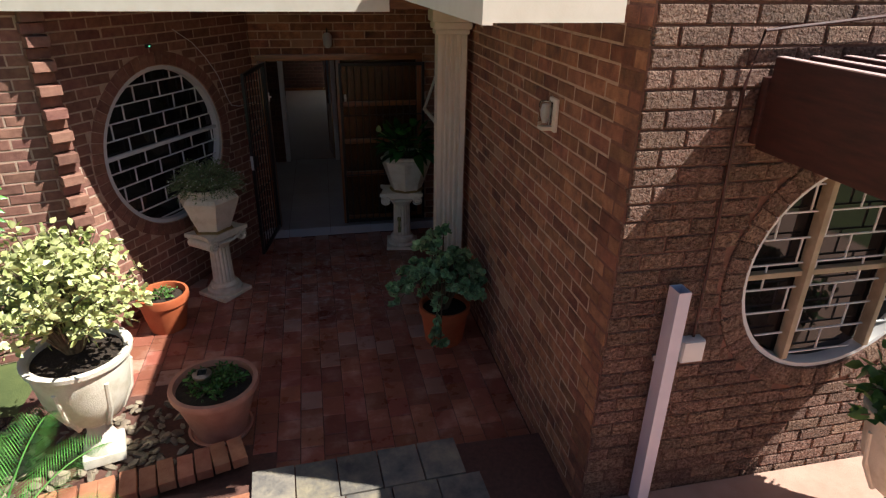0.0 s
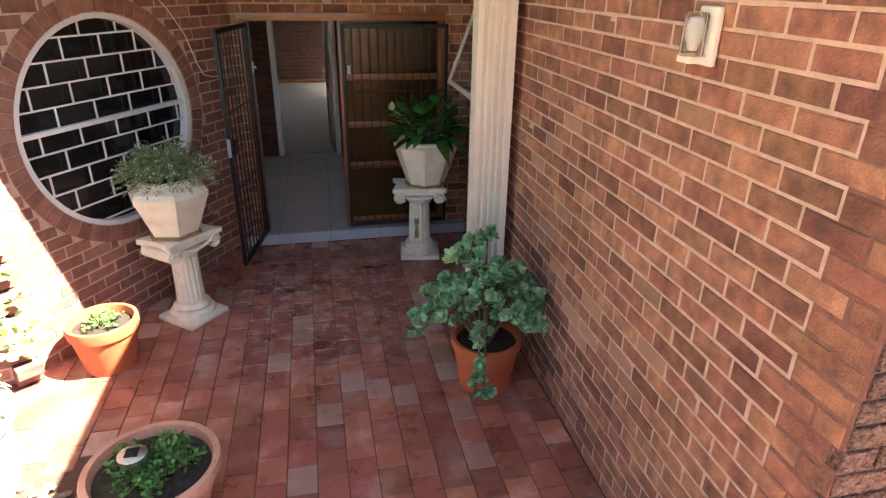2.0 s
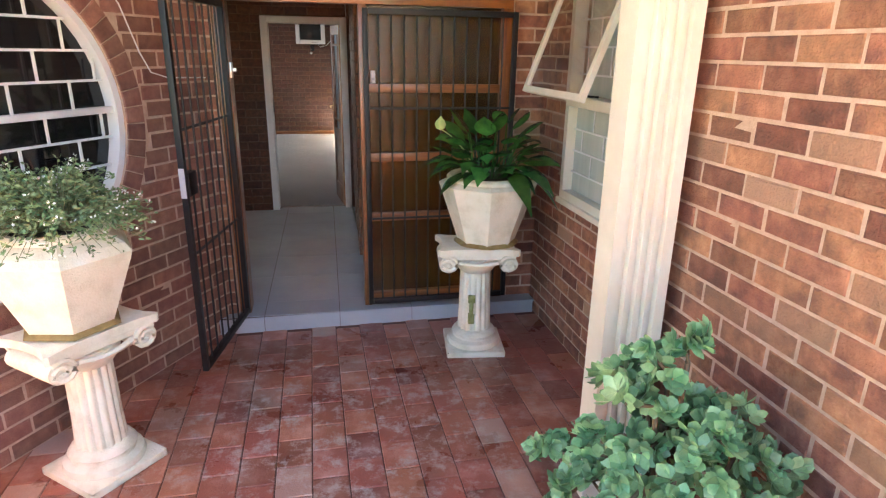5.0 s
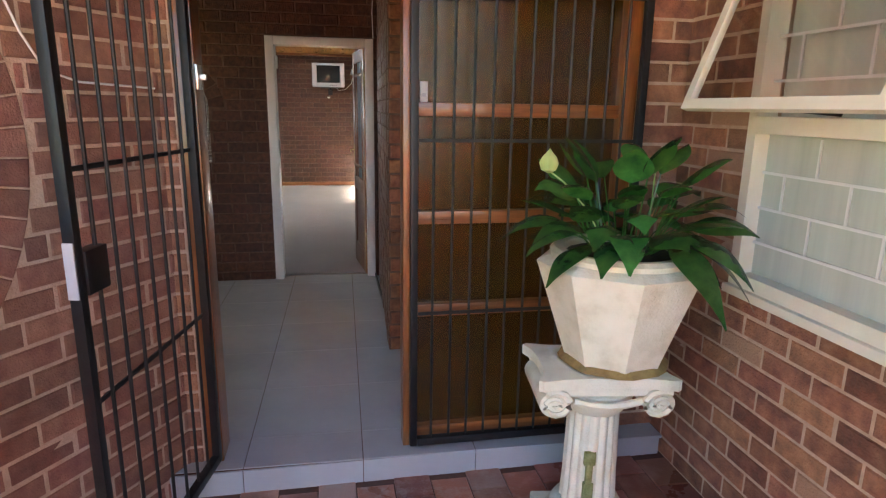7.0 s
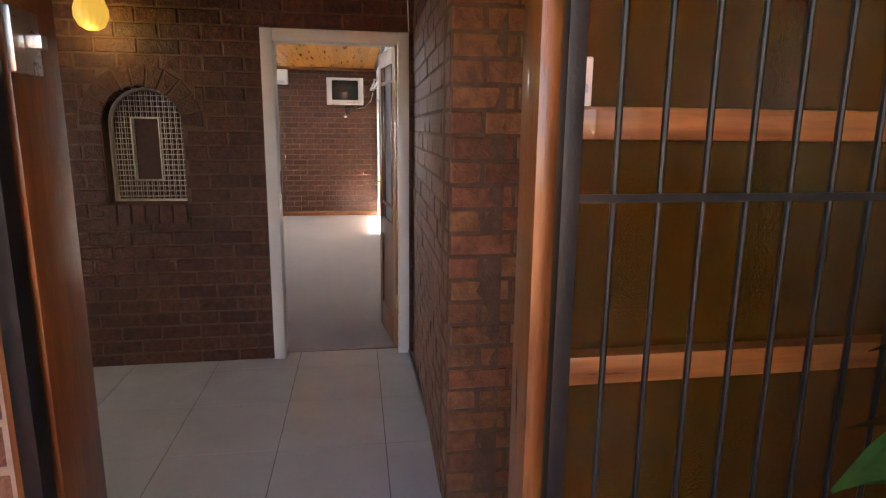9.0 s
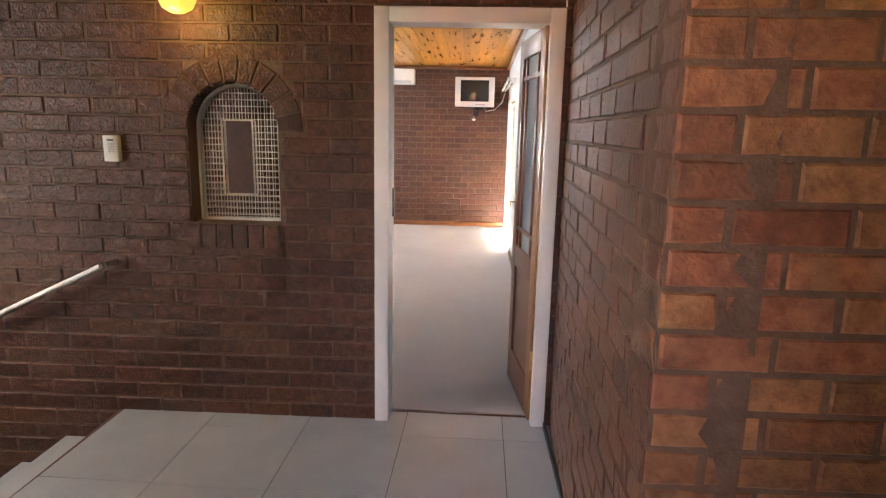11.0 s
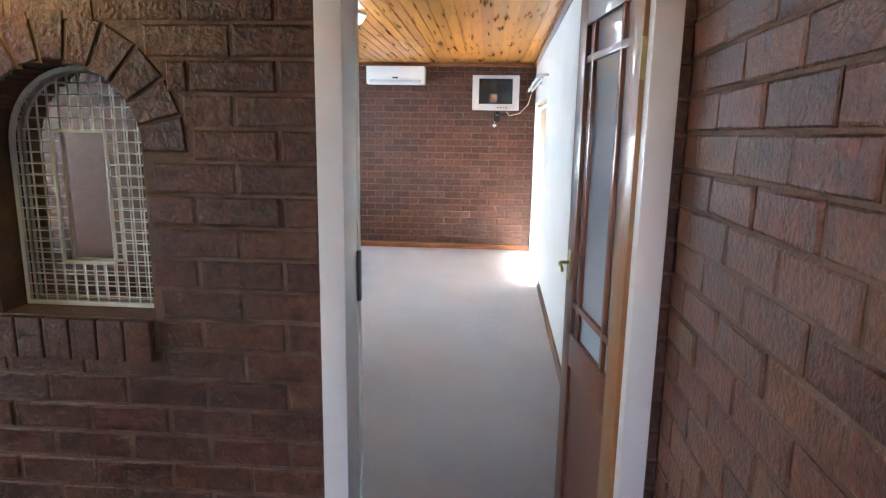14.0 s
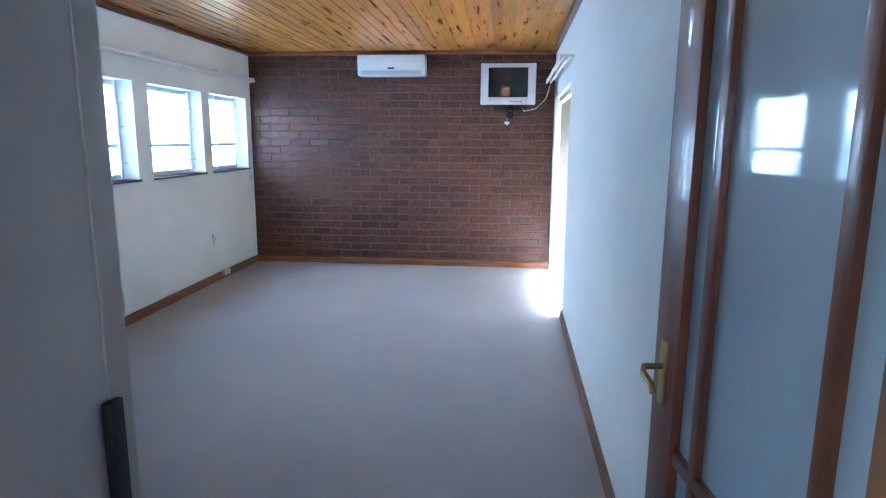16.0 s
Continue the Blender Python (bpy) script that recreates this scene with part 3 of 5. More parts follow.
box(bm, RX0 - 0.22, RX0, ys[0], ys[-1], 0, 1.235)
box(bm, RX0 - 0.22, RX0, ys[0], ys[-1], 2.01, RC + 0.06)
for a, b in zip(ys[0::2], ys[1::2]):
    box(bm, RX0 - 0.22, RX0, a, b, 1.235, 2.01)
structure("wall_room_west", bm, M_WALL, "white painted wall with three windows")
bm = bmesh.new()
box(bm, RX1, RX1 + 0.2, RY0 - 0.1, 14.30, 0, RC + 0.06)
box(bm, RX1, RX1 + 0.2, 16.10, RY1 + 0.1, 0, RC + 0.06)
box(bm, RX1, RX1 + 0.2, 14.30, 16.10, 2.02, RC + 0.06)
EAST = Matrix.Translation((0.43, 14.9, 0)) @ Matrix.Rotation(radians(-1.15), 4, "Z") @ Matrix.Translation((-0.43, -14.9, 0))
bm.transform(EAST)
structure("wall_room_east", bm, M_WALL, "white painted wall with a blinded glass door")
bm = bmesh.new()
box(bm, RX0 - 0.2, -1.60, 9.906, 9.94, 0, RC + 0.06)
box(bm, -1.60, -0.98, 9.93, 9.95, 0, RC + 0.06)
box(bm, -0.98, -0.50, 9.906, 9.94, 0, RC + 0.06)
box(bm, 0.30, RX1 + 0.1, 9.906, 9.94, 0, RC + 0.06)
box(bm, -0.50, 0.30, 9.906, 9.94, 2.12, RC + 0.06)
structure("wall_room_south", bm, M_WALL, "white painted wall round the doorway")
structure("backdrop_west", boxed(RX0 - 2.5, RX0 - 2.45, 10, 19, -0.5, 4.5), E_OUT, "glaring daylight outside the windows")
structure("backdrop_east", boxed(2.6, 2.65, 12, 19, -0.5, 2.5), E_OUT, "glaring daylight outside the glass door")
# skirting and cornice
bm = bmesh.new()
box(bm, RX0, RX1 + 0.025, RY1 - 0.016, RY1 - 0.009, FLOOR_IN, FLOOR_IN + 0.075)
box(bm, RX0, RX1 + 0.025, RY1 - 0.030, RY1 - 0.016, FLOOR_IN, FLOOR_IN + 0.068, bevel=0.004)
structure("baseboard_north", bm, M_WOOD_RAIL, "varnished timber skirting board")
structure("baseboard_west", boxed(RX0, RX0 + 0.018, RY0 + 0.05, RY1 - 0.03, FLOOR_IN, FLOOR_IN + 0.085, bevel=0.004), M_SKIRT, "dark timber skirting board")
structure("baseboard_east", boxed(RX1 - 0.018, RX1, RY0 + 0.05, 14.29, FLOOR_IN, FLOOR_IN + 0.085, bevel=0.004), M_SKIRT, "dark timber skirting board").data.transform(EAST)
structure("baseboard_hall", boxed(0.300, 0.312, 8.06, 9.76, FLOOR_IN, FLOOR_IN + 0.03), M_DARK, "thin dark cable strip along the wall")
bm = bmesh.new()
box(bm, RX0, RX1 + 0.025, RY1 - 0.055, RY1 - 0.008, RC - 0.045, RC - 0.002, bevel=0.010)
structure("trim_north", bm, M_WOOD_RAIL, "varnished pine cornice")
structure("trim_west", boxed(RX0, RX0 + 0.05, RY0, RY1 - 0.06, RC - 0.045, RC - 0.002, bevel=0.010), M_SKIRT, "timber cornice")
structure("trim_east", boxed(RX1 - 0.05, RX1, RY0 + 0.04, RY1 - 0.06, RC - 0.045, RC - 0.002, bevel=0.010), M_WOOD, "varnished pine cornice").data.transform(EAST)

# ---- porch: column, pedestals, planters ----
def fluted_post(bm, w, d, z0, z1, flutes=4):
    """A flat post, w wide and d deep, with flutes on its front and back."""
    outline = []
    pitch = (w - 0.07) / flutes
    for s in (-1, 1):
        outline.append((s * -w / 2, s * d / 2) if s > 0 else (-w / 2, -d / 2))
        for i in range(flutes):
            x = -w / 2 + 0.035 + pitch * i
            outline += [(-s * v, s * y) for v, y in ((x + 0.008, d / 2), (x + pitch * 0.32, d / 2 - 0.020), (x + pitch * 0.68, d / 2 - 0.020), (x + pitch - 0.008, d / 2))] if s > 0 else [(v, -y) for v, y in ((x + 0.008, d / 2), (x + pitch * 0.32, d / 2 - 0.020), (x + pitch * 0.68, d / 2 - 0.020), (x + pitch - 0.008, d / 2))]
        outline.append((w / 2, -d / 2) if s < 0 else (-w / 2 + 0.0005, d / 2))
    # the back corner starts the second run
    outline[flutes * 4 + 2] = (w / 2, d / 2)
    prism(bm, outline, z0, z1)


col = thing("porch_column", "cream painted fluted concrete column beside the brick wall", "column", pose(1.116, 4.975, 0))
bm = bmesh.new()
fluted_post(bm, 0.252, 0.13, 0.08, 2.56)
part("shaft", bm, M_COL, col, smooth=False)
part("base", boxed(-0.15, 0.15, -0.078, 0.078, 0, 0.08, bevel=0.010), M_COL, col)
bm = bmesh.new()
box(bm, -0.147, 0.147, -0.075, 0.075, 2.56, 2.60, bevel=0.012)
box(bm, -0.165, 0.165, -0.095, 0.095, 2.60, 2.66, bevel=0.02)
box(bm, -0.180, 0.180, -0.115, 0.115, 2.66, 2.764, bevel=0.012)
part("capital", bm, M_COL, col)


def pedestal(label, m, mossy=False):
    t = thing("pedestal", label, "pedestal", m, "pedestals")
    bm = bmesh.new()
    box(bm, -0.185, 0.185, -0.185, 0.185, 0, 0.045, bevel=0.012)
    bmesh.ops.bevel(bm, geom=[e for e in bm.edges if abs(e.verts[0].co.z - e.verts[1].co.z) > 0.02], offset=0.04, segments=2, affect="EDGES")
    part("plinth", bm, M_PLANTER, t)
    bm = bmesh.new()
    lathe(bm, [(0.165, 0.045), (0.172, 0.06), (0.165, 0.085), (0.135, 0.10), (0.130, 0.115), (0.142, 0.13), (0.130, 0.15), (0.105, 0.165)], 32)
    part("base_ring", bm, M_PLANTER, t)
    bm = bmesh.new()
    lathe(bm, [(0.108, 0.16), (0.102, 0.30), (0.096, 0.62)], 80, ridges=16, depth=0.10)
    part("shaft", bm, M_PLANTER, t)
    bm = bmesh.new()
    lathe(bm, [(0.10, 0.60), (0.115, 0.62), (0.135, 0.66), (0.14, 0.70), (0.10, 0.72)], 32)
    # thin slab with hollowed sides
    out = []
    for k in range(4):
        a = k * math.pi / 2
        for x, y in ((-0.235, -0.175), (-0.16, -0.158), (-0.06, -0.150), (0.06, -0.150), (0.16, -0.158), (0.235, -0.175), (0.243, -0.165)):
            if k % 2:
                x, y = x * 0.70, y * 1.42
            out.append((x * math.cos(a) - y * math.sin(a), x * math.sin(a) + y * math.cos(a)))
    prism(bm, out, 0.752, 0.795)
    box(bm, -0.19, 0.19, -0.145, 0.145, 0.715, 0.753, bevel=0.010)
    for sx in (-1, 1):
        for sy in (-1, 1):
            c = Vector((sx * 0.185, sy * 0.152, 0.685))
            pts = [(c.x - sx * 0.062 * (1 - i / 20) * math.cos(2.2 - i * 0.62), c.y, c.z + 0.060 * (1 - i / 20) * math.sin(2.2 - i * 0.62)) for i in range(19)]
            tube(bm, pts, 0.015, 6, 0.008)
        lo = [(sx * 0.185 + 0.054 * math.cos(a), 0.685 + 0.054 * math.sin(a)) for a in (2 * math.pi * q / 18 for q in range(18))]
        rows = [[bm.verts.new((x * 1.0, y, z)) for x, z in lo] for y in (-0.150, -0.05, 0.05, 0.150)]
        for a, b in zip(rows, rows[1:]):
            for q in range(18):
                bm.faces.new((a[q], a[(q + 1) % 18], b[(q + 1) % 18], b[q]))
        bm.faces.new(rows[0])
        bm.faces.new(rows[-1][::-1])
    tube(bm, [(-0.12, -0.15, 0.70), (-0.06, -0.158, 0.688), (0.0, -0.16, 0.683), (0.06, -0.158, 0.688), (0.12, -0.15, 0.70)], 0.014, 6)
    part("capital", bm, M_PLANTER, t, "chipped white capital with scrolls")
    if mossy:
        bm = bmesh.new()
        for a, b, w in ((0.22, 0.30, 0.020), (0.28, 0.40, 0.013), (0.38, 0.44, 0.022)):
            box(bm, -0.03 - w, -0.03 + w, -0.1035, -0.085, a, b, bevel=0.006)
        part("moss_stain", bm, M_MOSS, t, "green algae streak down the flutes")
    for ob in t.children:
        ob.data.transform(Matrix.Diagonal((1, 1, 0.890, 1)))
    return t


pedestal("short white fluted pedestal with scrolled capital by the round window", pose(-1.090, 5.535, 0, 0, 0, 50))
pedestal("short white fluted pedestal with scrolled capital by the entrance", pose(0.872, 6.39, 0, 0, 0, -8), True)


def stone_planter(label, m, profile, neck):
    t = thing("stone_planter", label, "planter", m, "stone planters")
    bm = bmesh.new()
    lathe(bm, profile, 48, lobes=8 if neck < 0 else 6)
    part("bowl", bm, M_PLANTER, t, smooth=False)
    top = profile[-1]
    bm = bmesh.new()
    r = abs(neck)
    lathe(bm, [(r * 0.86, top[1] - 0.01), (r, top[1]), (r * 1.02, top[1] + 0.018), (r * 0.96, top[1] + 0.032), (r * 0.82, top[1] + 0.028), (r * 0.80, top[1] + 0.005), (0.001, top[1] + 0.005)], 32)
    part("rim", bm, M_PLANTER, t)
    bm = bmesh.new()
    lathe(bm, [(r * 0.80, top[1] + 0.006), (r * 0.5, top[1] + 0.02), (0.001, top[1] + 0.024)], 18)
    part("soil", bm, M_SOIL, t)
    bm = bmesh.new()
    lathe(bm, [(profile[0][0] * 1.05, -0.0), (profile[0][0] * 1.22, 0.006), (profile[0][0] * 1.0, 0.03)], 24, lobes=8 if neck < 0 else 6)
    part("stain", bm, M_STAIN, t, "rusty brown waterline at the foot")
    return t


stone_planter("white six-sided stone planter with a rounded neck on a pedestal", pose(-1.120, 5.545, 0.709, 0, 0, 20), [(0.165, 0), (0.284, 0.30), (0.292, 0.33), (0.268, 0.365), (0.205, 0.405)], 0.205)
stone_planter("white flared eight-sided stone planter on a pedestal", pose(0.935, 6.40, 0.709, 0, 0, 10), [(0.172, 0), (0.292, 0.355), (0.299, 0.372), (0.28, 0.384), (0.258, 0.394)], -0.247)


# ---- plants ----
def leaf(bm, base, way, side, length, width, droop=0.0, n=3, fold=0.12, pinch=0.25):
    """A leaf of 2 x n quads along way, bent down by droop."""
    way, side = way.normalized(), side.normalized()
    up = side.cross(way).normalized()
    rows = []
    for i in range(n + 1):
        f = i / n
        w = width * (math.sin(math.pi * (f ** (0.75 + pinch))) if 0 < f < 1 else 0.06)
        p = base + way * (length * f) + Vector((0, 0, -droop * length * f * f))
        rows.append((bm.verts.new(p - side * w / 2 + up * fold * w), bm.verts.new(p), bm.verts.new(p + side * w / 2 + up * fold * w)))
    for a, b in zip(rows, rows[1:]):
        bm.faces.new((a[0], a[1], b[1], b[0]))
        bm.faces.new((a[1], a[2], b[2], b[1]))


def rand_dir(rnd, up=0.3):
    a, z = rnd.uniform(0, 2 * math.pi), rnd.uniform(-1, 1) * (1 - up) + up
    h = math.sqrt(max(0, 1 - z * z))
    return Vector((h * math.cos(a), h * math.sin(a), z))


def bush(name, label, m, seed, limbs, reach, height, leaves, size, material, low=-0.1, squash=1.0, wide=0.75):
    rnd = random.Random(seed)
    t = thing(name, label, "plant", m)
    stems, crown = bmesh.new(), bmesh.new()
    for _ in range(limbs):
        a = rnd.uniform(0, 2 * math.pi)
        out = reach * rnd.uniform(0.25, 1.0)
        top = height * rnd.uniform(0.45, 1.0) * (1 - 0.45 * (out / reach) ** 2) + low * rnd.random() * (out / reach)
        p0 = Vector((0.03 * math.cos(a), 0.03 * math.sin(a), 0))
        p3 = Vector((out * math.cos(a), out * math.sin(a) * squash, top))
        mid = p0.lerp(p3, 0.5) + Vector((0, 0, 0.12 * height)) - 0.15 * Vector((p3.x, p3.y, 0))
        pts = [p0, p0.lerp(mid, 0.6), mid, mid.lerp(p3, 0.6), p3]
        tube(stems, pts, 0.010, 5, 0.004)
        for i in range(leaves):
            f = 1 - rnd.random() ** 1.8 * 0.62
            k = f * 4
            q = pts[min(3, int(k))].lerp(pts[min(3, int(k)) + 1], k - min(3, int(k)))
            d = rand_dir(rnd, 0.25)
            q = q + d * size * rnd.uniform(0.1, 1.1)
            s = d.cross(rand_dir(rnd, 0))
            if s.length < 0.1:
                continue
            leaf(crown, q, d, s, size * rnd.uniform(0.7, 1.3), size * wide * rnd.uniform(0.8, 1.2), 0.15, 3, 0.15, 0.1)
    tagged(part("branching", stems, M_STEM, t), kind="stuff")
    tagged(part("foliage", crown, material, t), kind="stuff")
    return t


def rosette_bush(name, label, m, seed, limbs, reach, height, size, material):
    """Bent branches that carry rosettes of round fleshy leaves, the outer ones hanging over."""
    rnd = random.Random(seed)
    t = thing(name, label, "plant", m)
    stems, crown = bmesh.new(), bmesh.new()
    for k in range(limbs):
        a = rnd.uniform(0, 2 * math.pi)
        out = reach * (0.12 + 0.88 * (k / limbs) ** 0.7)
        top = height * rnd.uniform(0.6, 1.0) * (1 - 0.62 * (out / reach) ** 1.5) - (0.42 * rnd.random() ** 2 if out > 0.55 * reach else 0)
        p3 = Vector((out * math.cos(a), out * math.sin(a) * 0.85, top))
        p0 = Vector((0.05 * math.cos(a), 0.05 * math.sin(a), 0))
        mid = Vector((p3.x * 0.5, p3.y * 0.5, max(top, 0.12) * 0.75 + 0.12))
        pts = [p0, p0.lerp(mid, 0.55), mid, mid.lerp(p3, 0.55), p3]
        tube(stems, pts, 0.010, 6, 0.005)
        for f in (0.35, 0.5, 0.62, 0.74, 0.85, 0.94, 1.0, 1.0):
            q = f * 4
            c = pts[min(3, int(q))].lerp(pts[min(3, int(q)) + 1], q - min(3, int(q))) + rand_dir(rnd, 0.2) * rnd.uniform(0.0, 0.06)
            axis = (rand_dir(rnd, 0.35) + Vector((p3.x, p3.y, 0.1))).normalized()
            e1 = axis.cross(Vector((0.3, 0.5, 0.8))).normalized()
            e2 = axis.cross(e1)
            for ring, (count, lean) in enumerate(((7, 1.15), (5, 0.6))):
                for i in range(count):
                    b = 2 * math.pi * (i + 0.5 * ring) / count + rnd.uniform(-0.2, 0.2)
                    d = (e1 * math.cos(b) + e2 * math.sin(b)) * math.sin(lean) + axis * math.cos(lean)
                    s = axis.cross(d)
                    leaf(crown, c + d * 0.004, d, s, size * rnd.uniform(0.75, 1.25), size * rnd.uniform(0.65, 0.95), 0.05, 4, 0.10, 0.45)
    tagged(part("branching", stems, M_STEM, t), kind="stuff")
    tagged(part("foliage", crown, material, t), kind="stuff")
    return t


def pot(name, label, m, r0, r1, h, lip, material, soil_z):
    t = thing(name, label, "plant pot", m)
    bm = bmesh.new()
    lathe(bm, [(r0, 0), (r0 * 1.02, 0.012), (r1 * 0.94, h - lip), (r1 * 0.93, h - lip * 0.98), (r1 * 0.86, h - lip), (r0 * 0.9, 0.03), (0.001, 0.03)], 40)
    part("body", bm, material, t)
    bm = bmesh.new()
    lathe(bm, [(r1 * 0.93, h - lip), (r1 * 1.0, h - lip * 0.9), (r1 * 1.02, h - lip * 0.3), (r1 * 1.0, h), (r1 * 0.90, h), (r1 * 0.86, h - lip * 0.6), (r1 * 0.86, h - lip)], 40)
    part("rim", bm, material, t)
    bm = bmesh.new()
    lathe(bm, [(r1 * 0.87, soil_z), (r1 * 0.5, soil_z + 0.012), (0.001, soil_z + 0.016)], 24)
    part("soil", bm, M_SOIL, t)
    return t


# grey-green herb on the first pedestal
rnd = random.Random(11)
t = thing("trailing_herb", "wispy grey-green trailing herb with tiny white flowers", "plant", pose(-1.120, 5.545, 1.138))
stems, crown, petals = bmesh.new(), bmesh.new(), bmesh.new()
for _ in range(520):
    a, out = rnd.uniform(0, 6.283), 0.08 + 0.30 * rnd.random() ** 0.7
    top = 0.29 * rnd.uniform(0.3, 1.0) * (1 - 0.5 * (out / 0.35) ** 2) - 0.08 * (out / 0.35) ** 3
    p = Vector((out * math.cos(a), out * math.sin(a), top))
    b = Vector((0.05 * math.cos(a), 0.05 * math.sin(a), 0.0))
    mid = b.lerp(p, 0.55) + Vector((0, 0, 0.05))
    tube(stems, [b, mid, p], 0.0022, 4, 0.0012)
    for i in range(10):
        f = rnd.uniform(0.35, 1.0)
        q = mid.lerp(p, (f - 0.35) / 0.65) + rand_dir(rnd, 0.1) * 0.008
        d = rand_dir(rnd, 0.3)
        leaf(crown, q, d, d.cross(rand_dir(rnd, 0)) + Vector((0.001, 0, 0)), 0.025, 0.0115, 0.1, 2)
    if rnd.random() < 0.28:
        for i in range(3):
            d = rand_dir(rnd, 0.5)
            leaf(petals, p + d * 0.005, d, d.cross(rand_dir(rnd, 0)) + Vector((0.001, 0, 0)), 0.012, 0.009, 0, 2)
tagged(part("branching", stems, M_LEAF_GREY, t), kind="stuff")
tagged(part("foliage", crown, M_LEAF_SAGE, t), kind="stuff")
tagged(part("blossom", petals, M_WHITE_FLOWER, t, "tiny white flowers"), kind="stuff")

# peace lily on the second pedestal
rnd = random.Random(4)
t = thing("peace_lily", "dark green peace lily with broad drooping leaves and a pale spathe", "plant", pose(0.935, 6.40, 1.113))
for i in range(62):
    a = i * 2.399 + rnd.uniform(-0.3, 0.3)
    tilt = 0.10 + 1.12 * (i / 62) ** 0.8 + rnd.uniform(-0.1, 0.1)
    d = Vector((math.cos(a) * math.sin(tilt), math.sin(a) * math.sin(tilt), math.cos(tilt)))
    ln = rnd.uniform(0.07, 0.15) + 0.20 * max(0, 1 - tilt / 0.9)
    b = Vector((0.09 * math.cos(a), 0.09 * math.sin(a), 0.0))
    j = b + d * ln + Vector((0, 0, 0.02))
    bm = bmesh.new()
    tube(bm, [b, b.lerp(j, 0.5) + Vector((0, 0, 0.015)), j], 0.003, 4)
    out = (d + Vector((math.cos(a), math.sin(a), 0.1)) * 0.45).normalized()
    leaf(bm, j, out, Vector((-math.sin(a), math.cos(a), rnd.uniform(-0.5, 0.5))), rnd.uniform(0.19, 0.26), rnd.uniform(0.090, 0.125), rnd.uniform(0.4, 1.1) * (0.4 + 0.5 * tilt), 9, 0.16, 0.0)
    part("leaf", bm, M_LEAF_LILY, t)
bm = bmesh.new()
tube(bm, [(-0.05, 0, 0), (-0.15, -0.03, 0.16), (-0.25, -0.05, 0.26), (-0.31, -0.06, 0.30)], 0.0028, 5)
lathe(bm, [(0.004, 0.292), (0.026, 0.302), (0.035, 0.325), (0.026, 0.345), (0.012, 0.358), (0.001, 0.372)], 16, (-0.31, -0.06), lobes=5)
part("spathe", bm, M_FLOWER, t, "pale green rounded flower spathe")

# terracotta pots
pot("flower_pot", "orange plastic flower pot with a few seedlings by the wall", pose(-1.535, 4.945, 0), 0.155, 0.222, 0.36, 0.085, M_TERRA, 0.30)
bush("seedlings", "small bright green seedlings in an orange pot", pose(-1.535, 4.945, 0.307), 3, 14, 0.13, 0.08, 14, 0.024, M_LEAF_HERB, 0)
pot("flower_pot", "tall orange flower pot holding a leafy succulent bush", pose(0.945, 4.275, 0), 0.165, 0.225, 0.36, 0.07, M_TERRA, 0.32)
rosette_bush("succulent_bush", "blue-green succulent bush with rounded fleshy leaves", pose(0.925, 4.275, 0.33), 8, 38, 0.53, 0.76, 0.046, M_LEAF_BLUE)
t = pot("flower_pot", "wide pale terracotta pot with saucer and a thick rolled rim", pose(-0.888, 3.42, 0.001), 0.172, 0.298, 0.42, 0.058, M_TERRA_PALE, 0.372)
bm = bmesh.new()
lathe(bm, [(0.19, 0), (0.215, 0.008), (0.225, 0.034), (0.210, 0.034), (0.195, 0.014), (0.001, 0.012)], 36)
part("saucer", bm, M_TERRA_PALE, t)
bush("groundcover_plant", "low dark green leafy groundcover in a wide pot", pose(-0.888, 3.42, 0.375), 21, 46, 0.22, 0.09, 22, 0.027, M_LEAF_HERB, 0)
t = thing("solar_light", "small silver solar garden light stuck in a pot", "garden light", pose(-0.95, 3.40, 0.365))
bm = bmesh.new()
tube(bm, [(0, 0, 0), (0, 0, 0.13)], 0.008, 8)
part("stake", bm, M_STEEL, t)
bm = bmesh.new()
lathe(bm, [(0.040, 0.08), (0.058, 0.120), (0.064, 0.126), (0.064, 0.144), (0.03, 0.152), (0.001, 0.152)], 24)
part("head", bm, M_STEEL, t)
part("solar_cell", boxed(-0.028, 0.028, -0.028, 0.028, 0.151, 0.155), M_SCREEN, t)

